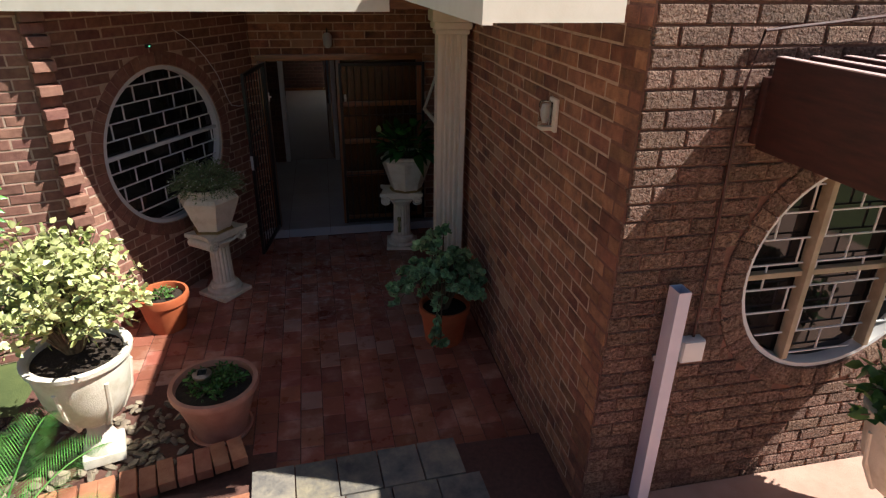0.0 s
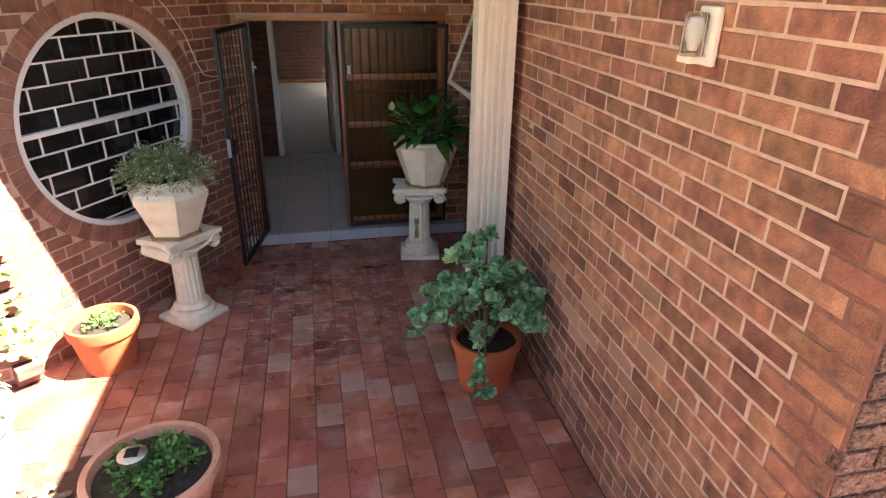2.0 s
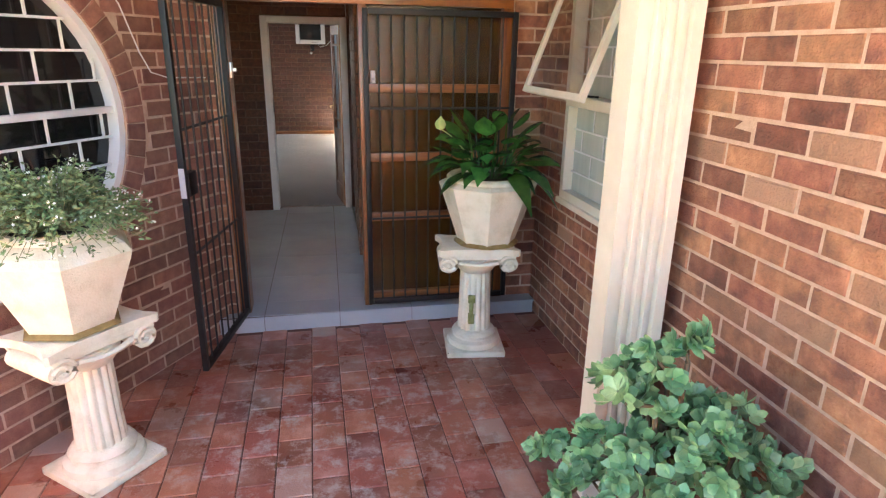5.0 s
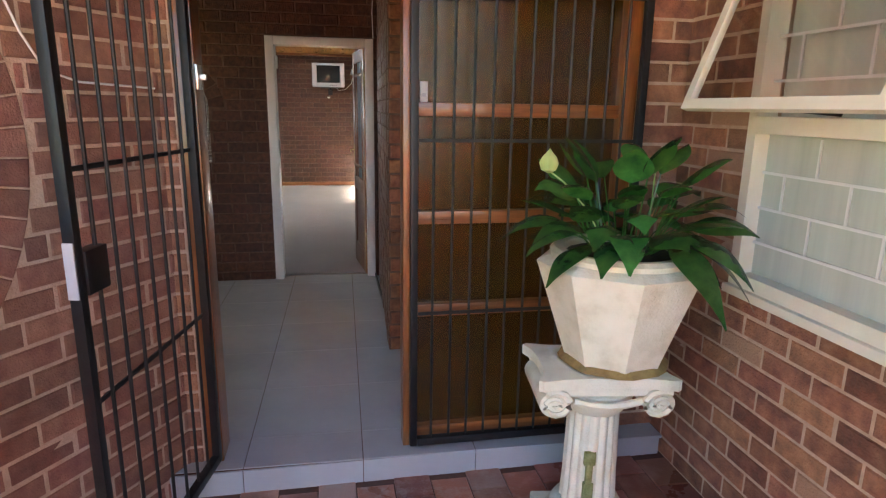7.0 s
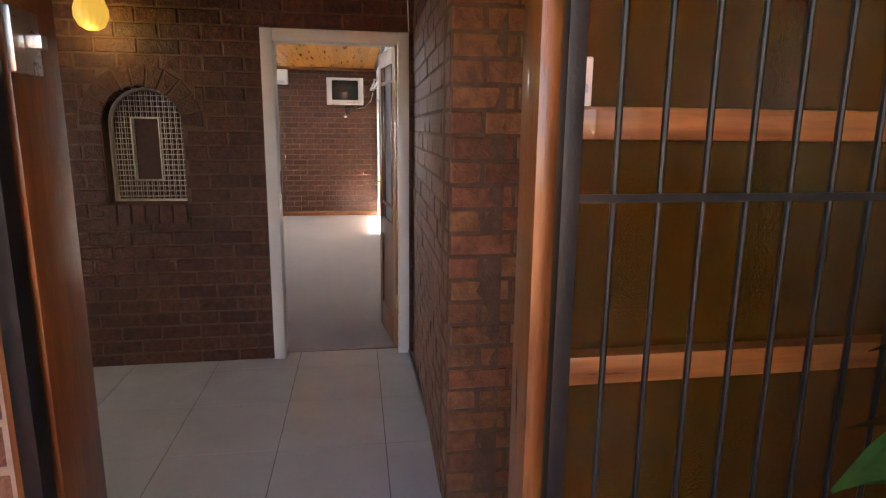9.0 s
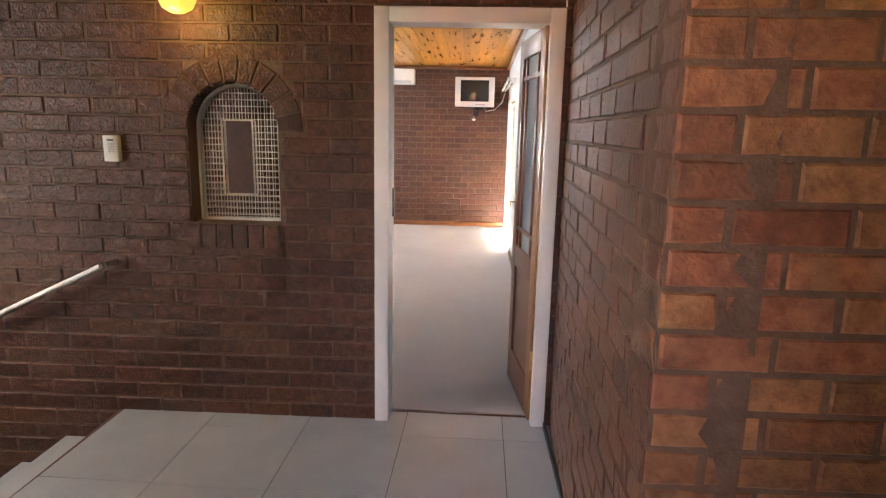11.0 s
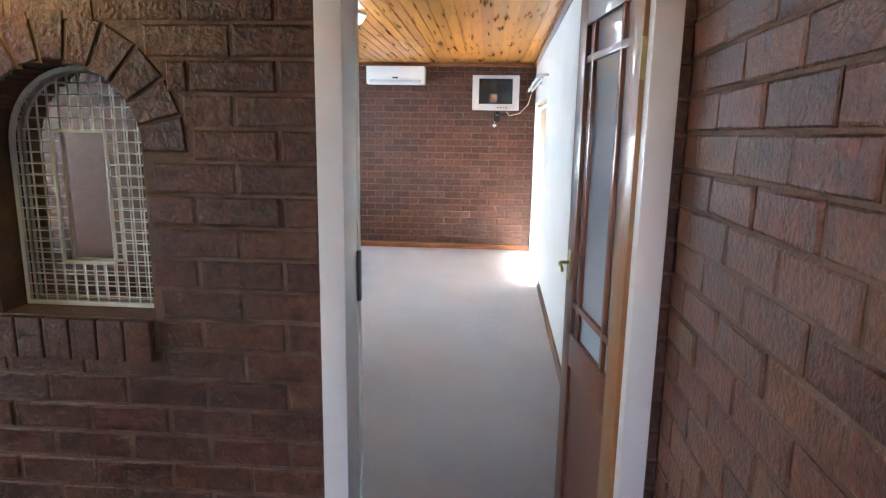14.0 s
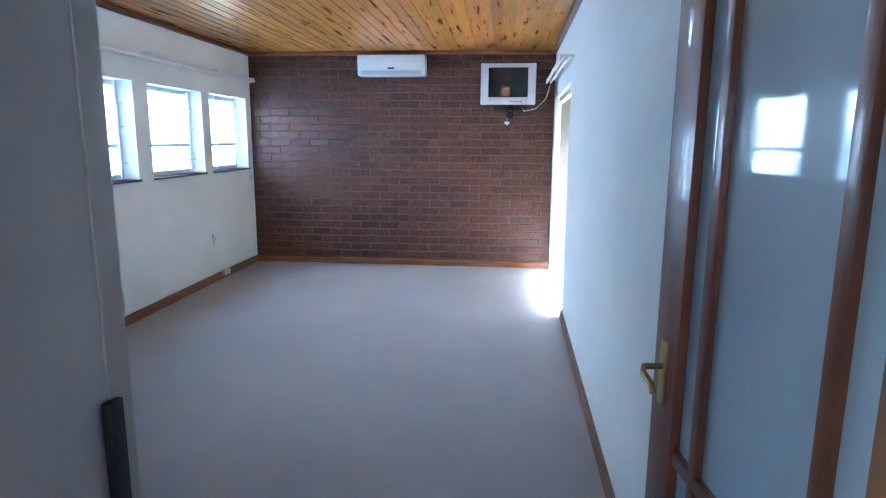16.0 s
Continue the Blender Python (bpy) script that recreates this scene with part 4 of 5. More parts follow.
# large garden urns
def garden_urn(label, m):
    t = thing("garden_urn", label, "urn", m, "garden urns")
    part("foot", boxed(-0.15, 0.15, -0.15, 0.15, 0, 0.06, bevel=0.01), M_PLANTER, t)
    bm = bmesh.new()
    lathe(bm, [(0.145, 0.05), (0.135, 0.09), (0.085, 0.17), (0.080, 0.22), (0.13, 0.25)], 32)
    part("stem", bm, M_PLANTER, t)
    bm = bmesh.new()
    lathe(bm, [(0.11, 0.235), (0.22, 0.30), (0.30, 0.42), (0.335, 0.58), (0.345, 0.64), (0.31, 0.64), (0.29, 0.56), (0.001, 0.55)], 40)
    part("bowl", bm, M_PLANTER, t)
    for k in range(6):
        a = k * math.pi / 3
        bm = bmesh.new()
        tube(bm, [(0.19 * math.cos(a), 0.19 * math.sin(a), 0.285), (0.285 * math.cos(a), 0.285 * math.sin(a), 0.40), (0.325 * math.cos(a), 0.325 * math.sin(a), 0.56)], 0.03, 8, 0.02)
        part("rib", bm, M_PLANTER, t)
    bm = bmesh.new()
    lathe(bm, [(0.335, 0.625), (0.37, 0.635), (0.375, 0.66), (0.35, 0.668), (0.315, 0.655), (0.31, 0.63)], 40)
    part("rim", bm, M_PLANTER, t)
    bm = bmesh.new()
    lathe(bm, [(0.314, 0.634), (0.15, 0.652), (0.001, 0.656)], 24)
    part("soil", bm, M_SOIL, t)
    for ob in t.children:
        ob.data.transform(Matrix.Diagonal((0.84, 0.84, 1.26, 1)))
    return t


garden_urn("large cream footed garden urn standing among pebbles", pose(-1.62, 3.28, 0.03, 0, 0, 15))
bush("jade_bush", "dense variegated lime-green jade bush in full sun", pose(-1.64, 3.30, 0.83), 31, 130, 0.47, 0.84, 34, 0.050, M_LEAF_LIME, 0.12)
garden_urn("large cream footed garden urn on the pink paving", pose(2.86, 1.54, 0.235, 0, 0, 40))
bush("leafy_plant", "bright green leafy plant in a cream urn", pose(2.86, 1.54, 1.03), 37, 46, 0.36, 0.30, 16, 0.085, M_LEAF_HERB, -0.1)

# vine before the garden wall
rnd = random.Random(12)
t = thing("climbing_vine", "thin climbing vine with paired green leaves", "plant", pose(-2.35, 3.75, -0.05))
bm, cr = bmesh.new(), bmesh.new()
pts = [Vector((-0.5, 0.0, 0.0)), Vector((-0.3, 0.02, 0.7)), Vector((0.0, 0.05, 1.1)), Vector((0.18, 0.08, 1.45)), Vector((0.27, 0.10, 1.85))]
tube(bm, pts, 0.006, 5, 0.003)
for i in range(30):
    f = 1.6 + 2.4 * i / 30
    k = min(3, int(f))
    p = pts[k].lerp(pts[k + 1], f - k)
    s = 1 if i % 2 else -1
    d = Vector((s * 0.8, rnd.uniform(-0.5, 0.3), rnd.uniform(-0.3, 0.4)))
    leaf(cr, p, d, Vector((0.1, 0.9, 0.5)), rnd.uniform(0.06, 0.09), 0.035, 0.3, 4)
part("stems", bm, M_STEM, t)
part("foliage", cr, M_FROND, t)

# cycad with stiff fronds
rnd = random.Random(6)
t = thing("cycad", "young cycad with stiff bright green feathery fronds", "plant", pose(-1.92, 2.42, -0.06))
bm = bmesh.new()
lathe(bm, [(0.10, 0), (0.12, 0.1), (0.09, 0.2), (0.001, 0.22)], 16)
part("trunk", bm, M_STEM, t)
for k, (a, rise, ln) in enumerate(((0.95, 0.78, 0.85), (1.9, 0.95, 0.75), (2.7, 0.8, 0.8), (3.9, 0.7, 0.85), (5.2, 0.75, 0.8), (0.15, 0.62, 0.75), (1.35, 1.1, 0.8))):
    bm = bmesh.new()
    pts = [Vector((math.cos(a) * ln * f * 0.85, math.sin(a) * ln * f * 0.85, 0.2 + rise * ln * f - 0.55 * ln * f * f)) for f in (i / 12 for i in range(13))]
    tube(bm, pts, 0.008, 5, 0.003)
    for i in range(36):
        f = 0.12 + 0.88 * i / 36
        q = f * 12
        p = pts[min(11, int(q))].lerp(pts[min(11, int(q)) + 1], q - min(11, int(q)))
        along = (pts[12] - pts[6]).normalized()
        for s in (-1, 1):
            sd = Vector((-math.sin(a), math.cos(a), 0)) * s
            d = sd + along * 0.75 + Vector((0, 0, 0.45))
            leaf(bm, p, d, along, 0.20 * math.sin(math.pi * (0.12 + 0.8 * f)) + 0.03, 0.007, 0.1, 2)
    part("frond", bm, M_FROND, t)

# pebble bed and edging
rnd = random.Random(9)
bm = bmesh.new()
for _ in range(430):
    x, y = rnd.uniform(-2.7, -1.11), rnd.uniform(3.02, 3.84)
    if rnd.random() < 0.35:
        x, y = rnd.uniform(-2.9, -1.2), rnd.uniform(2.75, 3.4)
    c = Vector((x, y, rnd.uniform(-0.01, 0.035)))
    a, b, h = rnd.uniform(0.03, 0.06), rnd.uniform(0.018, 0.035), rnd.uniform(0.012, 0.025)
    q = Euler((rnd.uniform(-0.5, 0.5), rnd.uniform(-0.5, 0.5), rnd.uniform(0, 6.28))).to_matrix().to_4x4()
    bmesh.ops.create_icosphere(bm, subdivisions=1, radius=1.0, matrix=Matrix.Translation(c) @ q @ Matrix.Diagonal((a, b, h, 1)))
tagged(new("pebbles", mesh_of(bm, M_PEBBLE, True)), "brown and grey river pebbles in a planting bed", "pebbles", "", "stuff")
structure("planting_bed", boxed(-4.5, -0.62, 2.2, 3.86, -0.25, -0.012), M_SOIL, "dark planting bed beside the porch")
structure("path_edge", boxed(-1.9, -0.622, 1.862, 2.72, -0.3, 0.112), M_GROUT, "brick edged paving before the planting bed")

# ---- walls' fittings ----
def round_window(label, m, r, bars_dx, bars_dz, mullions, glass_mat, rail_z=None, thin=0.032, rail_mat=None, bar=0.006, first=None):
    """A round window in the xz plane, facing -y."""
    t = thing("round_window", label, "window", m)
    bm = bmesh.new()
    ring_bar(bm, (0, 0), r - thin, r + 0.004, 0.012, 0.10)
    part("window_frame", bm, M_FRAMEW, t)
    bm = bmesh.new()
    vs = [bm.verts.new(((r - 0.03) * math.cos(2 * math.pi * i / 48), 0.085, (r - 0.03) * math.sin(2 * math.pi * i / 48))) for i in range(48)]
    wv = [bm.verts.new((v.co.x, 0.092, v.co.z)) for v in vs]
    bm.faces.new(vs)
    bm.faces.new(wv[::-1])
    for i in range(48):
        bm.faces.new((vs[i], vs[(i + 1) % 48], wv[(i + 1) % 48], wv[i]))
    part("pane", bm, glass_mat, t, smooth=False)
    row = 0
    z = first[0] if first else -r + bars_dz * 0.6
    while z < r - 0.03:
        half = math.sqrt(max(0.0, (r - 0.04) ** 2 - z * z))
        part("bar", boxed(-half, half, 0.045, 0.055, z - bar, z + bar), M_BARS, t, smooth=False)
        x = first[1 + row % 2] if first else -r + (bars_dx / 2 if row % 2 else 0.02)
        while x < r:
            z1 = min(z + bars_dz, math.sqrt(max(0.0, (r - 0.04) ** 2 - x * x)) if abs(x) < r - 0.04 else -9)
            if z1 - z > 0.03 and abs(x) < half:
                part("bar", boxed(x - bar, x + bar, 0.046, 0.054, z, z1), M_BARS, t, smooth=False)
            x += bars_dx
        z += bars_dz
        row += 1
    if rail_z is not None:
        half = math.sqrt((r - 0.03) ** 2 - rail_z ** 2)
        part("rail", boxed(-half, half, 0.03, 0.075, rail_z - 0.016, rail_z + 0.016, bevel=0.004), rail_mat or M_BARS, t)
    for x in mullions:
        half = math.sqrt((r - 0.03) ** 2 - x * x)
        part("mullion", boxed(x - 0.018, x + 0.018, 0.0, 0.07, -half, half, bevel=0.005), M_MULLION, t)
    return t


LW_ANGLE = math.degrees(math.atan2(LW_U.y, LW_U.x))
LW_C = LW_O + LW_U * 1.09
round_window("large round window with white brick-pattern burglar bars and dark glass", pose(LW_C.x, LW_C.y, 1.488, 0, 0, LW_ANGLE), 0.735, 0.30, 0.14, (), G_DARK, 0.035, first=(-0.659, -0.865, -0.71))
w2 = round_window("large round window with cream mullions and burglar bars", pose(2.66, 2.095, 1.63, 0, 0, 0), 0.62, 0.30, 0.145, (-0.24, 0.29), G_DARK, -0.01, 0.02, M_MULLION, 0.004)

# porch wall lamp
t = thing("wall_lamp", "cream bulkhead wall lamp with a clear glass tube", "lamp", pose(1.300, 3.02, 2.205))
part("backplate", boxed(-0.022, 0, -0.055, 0.055, 0, 0.19, bevel=0.008), M_PAINT, t)
bm = bmesh.new()
lathe(bm, [(0.038, 0.03), (0.040, 0.036), (0.040, 0.16), (0.034, 0.172), (0.001, 0.175)], 20, (-0.055, 0.012))
part("glass_cover", bm, glass("lamp_glass", (0.95, 0.95, 0.9), 0.05), t)
bm = bmesh.new()
lathe(bm, [(0.010, 0.05), (0.020, 0.09), (0.022, 0.12), (0.015, 0.152), (0.001, 0.156)], 14, (-0.055, 0.012))
part("bulb", bm, M_BARS, t)
part("bracket", boxed(-0.085, -0.02, -0.03, 0.05, 0.008, 0.032, bevel=0.005), M_PAINT, t)

t = thing("entrance_lantern", "small glass lantern on the brick above the entrance", "lamp", pose(0.14, 6.86, 2.24))
bm = bmesh.new()
lathe(bm, [(0.02, 0.0), (0.045, 0.03), (0.05, 0.13), (0.03, 0.16), (0.001, 0.165)], 16)
part("glass_shade", bm, M_GREYPLASTIC, t)
bm = bmesh.new()
tube(bm, [(0, 0.07, 0.18), (0, 0.03, 0.20), (0, 0, 0.16)], 0.008, 6)
part("bracket", bm, M_IRON, t)

LW_N = Vector((LW_U.y, -LW_U.x, 0))
p = LW_O + LW_U * 1.03 + LW_N * 0.012
t = thing("alarm_sensor", "tiny alarm sensor with a green light on the brick wall", "sensor", pose(p.x, p.y, 2.40, 0, 0, LW_ANGLE))
part("case", boxed(-0.03, 0.03, -0.012, 0.01, -0.012, 0.02, bevel=0.004), M_DARK, t)
part("light", boxed(-0.008, 0.008, -0.016, -0.011, -0.002, 0.008), E_GREEN, t)
bm = bmesh.new()
pts = [(1.35, 2.52), (1.58, 2.38), (1.74, 2.22), (1.88, 2.03), (1.97, 1.80), (2.03, 1.70), (2.14, 1.67), (2.44, 1.66)]
tube(bm, [LW_O + LW_U * s + LW_N * 0.008 + Vector((0, 0, z)) for s, z in pts], 0.004, 5)
tagged(new("wall_cable", mesh_of(bm, M_BARS, True)), "thin white cable clipped along the brick wall", "cable")

# downpipe and meter box on the front wall
t = thing("downpipe", "short square lilac-white downpipe against the brick wall", "pipe", pose(1.63, 2.035, 0.0))
bm = bmesh.new()
loops = []
for q, z in ((0.034, 0.236), (0.034, 1.65), (0.030, 1.65), (0.030, 0.236)):
    loops.append([bm.verts.new((sx * q, 0.005 + sy * (q + 0.011), z)) for sx, sy in ((-1, -1), (1, -1), (1, 1), (-1, 1))])
for a, b in zip(loops, loops[1:] + loops[:1]):
    for k in range(4):
        bm.faces.new((a[k], a[(k + 1) % 4], b[(k + 1) % 4], b[k]))
part("pipe", bm, M_PIPE, t, smooth=False)
part("bracket", boxed(-0.05, 0.05, 0.046, 0.062, 1.2, 1.235), M_STEEL, t)
t = thing("junction_box", "small white plastic junction box on the brick wall", "box", pose(1.775, 2.085, 1.20))
part("case", boxed(-0.065, 0.065, -0.05, 0.012, 0, 0.13, bevel=0.008), M_PLASTIC, t)
part("lid", boxed(-0.06, 0.06, -0.056, -0.05, 0.005, 0.125, bevel=0.002), M_PLASTIC, t)
bm = bmesh.new()
tube(bm, [(1.79, 2.078, 1.33), (1.785, 2.08, 2.0), (1.765, 2.08, 2.6), (1.80, 2.07, 2.84), (2.4, 2.06, 2.90), (3.4, 2.06, 2.88)], 0.008, 6)
tagged(new("wall_cable", mesh_of(bm, M_MAROON, True)), "dark cable run up the rough brick wall", "cable")

# pergola over the front window
t = thing("pergola", "maroon timber pergola of deep fins over the round window", "pergola", pose(1.86, 2.09, 2.55))
for i in range(12):
    part("fin", boxed(i * 0.166, i * 0.166 + 0.045, -0.95, -0.045, -0.21, 0.186, bevel=0.005), M_MAROON, t)
    part("fin_top", boxed(i * 0.166 + 0.001, i * 0.166 + 0.044, -0.948, -0.047, 0.184, 0.190, bevel=0.002), M_FIN_TOP, t, "sun-bleached pinkish top edge, sun glint put into its colour")
part("ledger", boxed(-0.01, 2.0, -0.043, -0.003, -0.19, 0.10, bevel=0.004), M_MAROON, t)
part("fascia", boxed(-0.01, 2.0, -0.99, -0.952, -0.21, 0.17, bevel=0.004), M_MAROON, t)

# steel window in the recess, top sash open
t = thing("steel_window", "cream steel window with its top sash propped open", "window", pose(1.45, 6.035, 0.965, 0, 0, 0))
W2, H2, TR = 0.435, 1.45, 0.60
bm = bmesh.new()
box(bm, -0.02, 0.06, -W2, -W2 + 0.045, 0, H2)
box(bm, -0.02, 0.06, W2 - 0.045, W2, 0, H2)
box(bm, -0.02, 0.06, -W2 + 0.045, W2 - 0.045, 0, 0.05)
box(bm, -0.02, 0.06, -W2 + 0.045, W2 - 0.045, H2 - 0.045, H2)
part("window_frame", bm, M_PAINT, t, smooth=False)
part("transom", boxed(-0.04, 0.06, -W2 + 0.045, W2 - 0.045, TR - 0.03, TR + 0.03, bevel=0.006), M_PAINT, t)
pane = part("pane", boxed(0.04, 0.046, -W2 + 0.045, W2 - 0.045, 0.05, TR - 0.03), G_CURTAIN, t, smooth=False)
part("pane", boxed(0.075, 0.08, -W2 + 0.045, W2 - 0.045, TR + 0.03, H2 - 0.045), G_CURTAIN, t, "net-curtained opening behind the raised sash", smooth=False)
for i, z in enumerate((0.17, 0.30, 0.43, 0.75, 0.90, 1.05, 1.20)):
    part("bar", boxed(0.03, 0.036, -W2 + 0.045, W2 - 0.045, z - 0.005, z + 0.005), M_BARS, t, smooth=False)
    for y in ((-0.28, 0.0, 0.28) if i % 2 else (-0.14, 0.14)):
        part("bar", boxed(0.031, 0.035, y - 0.005, y + 0.005, z, z + 0.13 if z < TR else z + 0.15), M_BARS, t, smooth=False)
sash = new("sash")
sash.parent = t
sash.matrix_local = pose(-0.03, 0, H2 - 0.05, 0, 20, 0)
bm = bmesh.new()
L = 0.80
box(bm, -0.014, 0.014, -W2 + 0.03, -W2 + 0.065, -L, 0)
box(bm, -0.014, 0.014, W2 - 0.065, W2 - 0.03, -L, 0)
box(bm, -0.014, 0.014, -W2 + 0.065, W2 - 0.065, -L, -L + 0.035)
box(bm, -0.014, 0.014, -W2 + 0.065, W2 - 0.065, -0.035, 0)
part("sash_frame", bm, M_PAINT, sash, smooth=False)
g = part("sash_pane", boxed(-0.003, 0.003, -W2 + 0.06, W2 - 0.06, -L + 0.03, -0.03), G_CLEAR, sash, smooth=False)
bm = bmesh.new()
tube(bm, [(-0.27, 0.05, TR + 0.07), (-0.15, 0.05, TR + 0.05), (0.0, 0.05, TR + 0.04)], 0.007, 6)
part("stay", bm, M_IRON, t, "dark window stay")
part("sill", boxed(-0.04, 0.03, -W2 - 0.01, W2 + 0.01, -0.035, -0.001, bevel=0.006), M_PAINT, t)

# ---- entrance: screen, gate ----
PX0, PX1, PY, PT = 0.215, 1.205, 6.955, 2.10
t = thing("glazed_screen", "varnished timber screen glazed with amber obscure glass", "screen", pose(0, PY, 0))
part("post", boxed(PX0, PX0 + 0.055, -0.04, 0.06, FLOOR_IN, PT, bevel=0.005), M_WOOD, t, "worn flaking timber post")
part("post", boxed(PX1 - 0.06, PX1 + 0.01, -0.04, 0.06, FLOOR_IN, PT, bevel=0.005), M_WOOD, t)
part("post", boxed(-0.632, -0.560, -0.04, 0.12, FLOOR_IN, PT, bevel=0.008), M_WOOD, t)
part("head", boxed(-0.655, PX1 + 0.01, -0.038, 0.058, PT - 0.001, PT + 0.07, bevel=0.004), M_WOOD_RAIL, t)
zs = [FLOOR_IN + 0.06, 0.745, 1.155, 1.60, PT]
for z in zs[:-1]:
    part("rail", boxed(PX0 + 0.055, PX1 - 0.06, -0.03, 0.05, z - 0.028, z + 0.028, bevel=0.006), M_WOOD_RAIL, t)
for a, b in zip(zs, zs[1:]):
    part("pane", boxed(PX0 + 0.05, PX1 - 0.055, 0.008, 0.014, a + 0.025, b - (0.025 if b < PT else 0)), G_AMBER, t, smooth=False).visible_shadow = False
t2 = thing("lock_keep", "small grey steel lock keep on the timber post", "lock", pose(-0.560, PY - 0.02, 1.66))
part("plate", boxed(0, 0.012, -0.03, 0.05, 0, 0.09, bevel=0.003), M_STEEL, t2)
part("bolt", boxed(0.012, 0.035, 0.0, 0.02, 0.035, 0.055, bevel=0.003), M_STEEL, t2)

t3 = thing("glass_fitting", "small white plastic fitting stuck on the amber glass", "fitting", pose(PX0 + 0.09, PY + 0.008, 1.628))
part("case", boxed(-0.016, 0.016, -0.014, 0.0, 0, 0.082, bevel=0.004), M_PLASTIC, t3)
part("button", boxed(-0.008, 0.008, -0.017, -0.013, 0.022, 0.036, bevel=0.002), M_GREYPLASTIC, t3)


def steel_grille(name, label, m, w, h, bars, cross, category, lock=False):
    t = thing(name, label, category, m)
    for x in (0.0, w):
        part("stile", boxed(x - 0.0155, x + 0.0155, -0.0155, 0.0155, 0, h, bevel=0.003), M_IRON, t)
    for z in (0.0, h - 0.035):
        part("rail", boxed(0.0175, w - 0.0175, -0.0165, 0.0165, z, z + 0.035, bevel=0.003), M_IRON, t)
    for i in range(bars):
        x = w * (i + 1) / (bars + 1)
        bm = bmesh.new()
        tube(bm, [(x, 0, 0.03), (x, 0, h - 0.03)], 0.006, 8)
        part("bar", bm, M_IRON, t)
    for z in cross:
        part("cross_bar", boxed(0.0175, w - 0.0175, -0.012, -0.006, z - 0.007, z + 0.007), M_IRON, t, smooth=False)
    if lock:
        part("lock_case", boxed(w - 0.12, w - 0.0175, -0.02, 0.02, 0.98, 1.10, bevel=0.004), M_IRON, t)
        part("lock_plate", boxed(w + 0.0175, w + 0.022, -0.014, 0.014, 0.98, 1.13, bevel=0.001), M_GREYPLASTIC, t, "bare steel lock plate")
    return t


steel_grille("fixed_grille", "black steel burglar grille in front of the glazed screen", pose(PX0 + 0.04, PY - 0.085, 0.135), PX1 - PX0 - 0.03, 1.94, 11, (0.62, 1.345), "grille")
gx, gy = -0.580, 6.885
steel_grille("security_gate", "black steel barred security gate standing open", pose(gx, gy, 0.13, 0, 0, 180 + 79), 0.785, 1.96, 7, (0.66, 1.31), "gate", True)

# ---- hall ----
t = thing("door_frame", "white painted steel door frame with chipped edges", "door frame", pose(0, 9.775, 0))
for x in (-0.572, 0.236):
    part("jamb", boxed(x, x + 0.070, -0.022, 0.135, FLOOR_IN, 2.155, bevel=0.006), M_FRAMEW, t)
part("head", boxed(-0.502, 0.236, -0.021, 0.134, 2.085, 2.155, bevel=0.006), M_FRAMEW, t)
part("strike_plate", boxed(-0.503, -0.492, 0.119, 0.140, 1.165, 1.31, bevel=0.002), M_DARK, t, "dark strike plate on the frame's inner edge")

DW = 0.60
t = thing("panel_door", "brown meranti door with frosted panes, standing open", "door", pose(0.243, 9.80, 0.118, 0, 0, 96.5))
part("stile", boxed(0.0, 0.10, -0.02, 0.02, 0, 1.97, bevel=0.004), M_DOOR_EDGE, t, "paler varnished hinge stile")
part("stile", boxed(DW - 0.09, DW, -0.02, 0.02, 0, 1.97, bevel=0.004), M_DOOR, t)
part("top_rail", boxed(0.10, DW - 0.09, -0.02, 0.02, 1.87, 1.97, bevel=0.004), M_DOOR, t)
part("lock_rail", boxed(0.10, DW - 0.09, -0.02, 0.02, 0.72, 0.84, bevel=0.004), M_DOOR, t)
part("bottom_rail", boxed(0.10, DW - 0.09, -0.02, 0.02, 0, 0.2, bevel=0.004), M_DOOR, t)
part("panel", boxed(0.095, DW - 0.085, -0.009, 0.009, 0.19, 0.73), M_DOOR, t)
for x in (0.17, DW - 0.16):
    part("glazing_bar", boxed(x - 0.012, x + 0.012, -0.016, 0.016, 0.84, 1.87, bevel=0.004), M_DOOR, t)
for z in (0.945, 1.765):
    part("glazing_bar", boxed(0.10, DW - 0.09, -0.0155, 0.0155, z - 0.012, z + 0.012, bevel=0.004), M_DOOR, t)
part("pane", boxed(0.095, DW - 0.085, -0.004, 0.004, 0.835, 1.875), G_FROST, t, "large frosted pane")
for s in (-1, 1):
    h = part("handle", boxed(DW - 0.058, DW - 0.034, s * 0.022 - 0.003, s * 0.022 + 0.003, 1.02, 1.13, bevel=0.002), M_BRASS, t, "brass lever handle on a long plate")
    bm = bmesh.new()
    tube(bm, [(DW - 0.047, s * 0.02, 1.085), (DW - 0.047, s * 0.056, 1.085), (DW - 0.07, s * 0.064, 1.083), (DW - 0.105, s * 0.064, 1.079), (DW - 0.115, s * 0.064, 1.068)], 0.0055, 8)
    part("lever", bm, M_BRASS, h)
for z in (0.28, 1.66):
    part("hinge", boxed(-0.004, 0.0, -0.022, 0.022, z, z + 0.10), M_BRASS, t, "brass hinge")

# wall lamp with ribbed amber globe
t = thing("wall_lamp", "lit ribbed amber glass globe lamp on the hall brick wall", "lamp", pose(-1.43, 9.775, 2.09))
bm = bmesh.new()
lathe(bm, [(0.03, 0.0), (0.065, 0.02), (0.088, 0.07), (0.088, 0.11), (0.07, 0.16), (0.045, 0.18), (0.001, 0.18)], 48, (0, -0.14), ridges=16, depth=0.06)
lampglobe = part("globe", bm, E_LAMP, t)
lampglobe.visible_shadow = False
bm = bmesh.new()
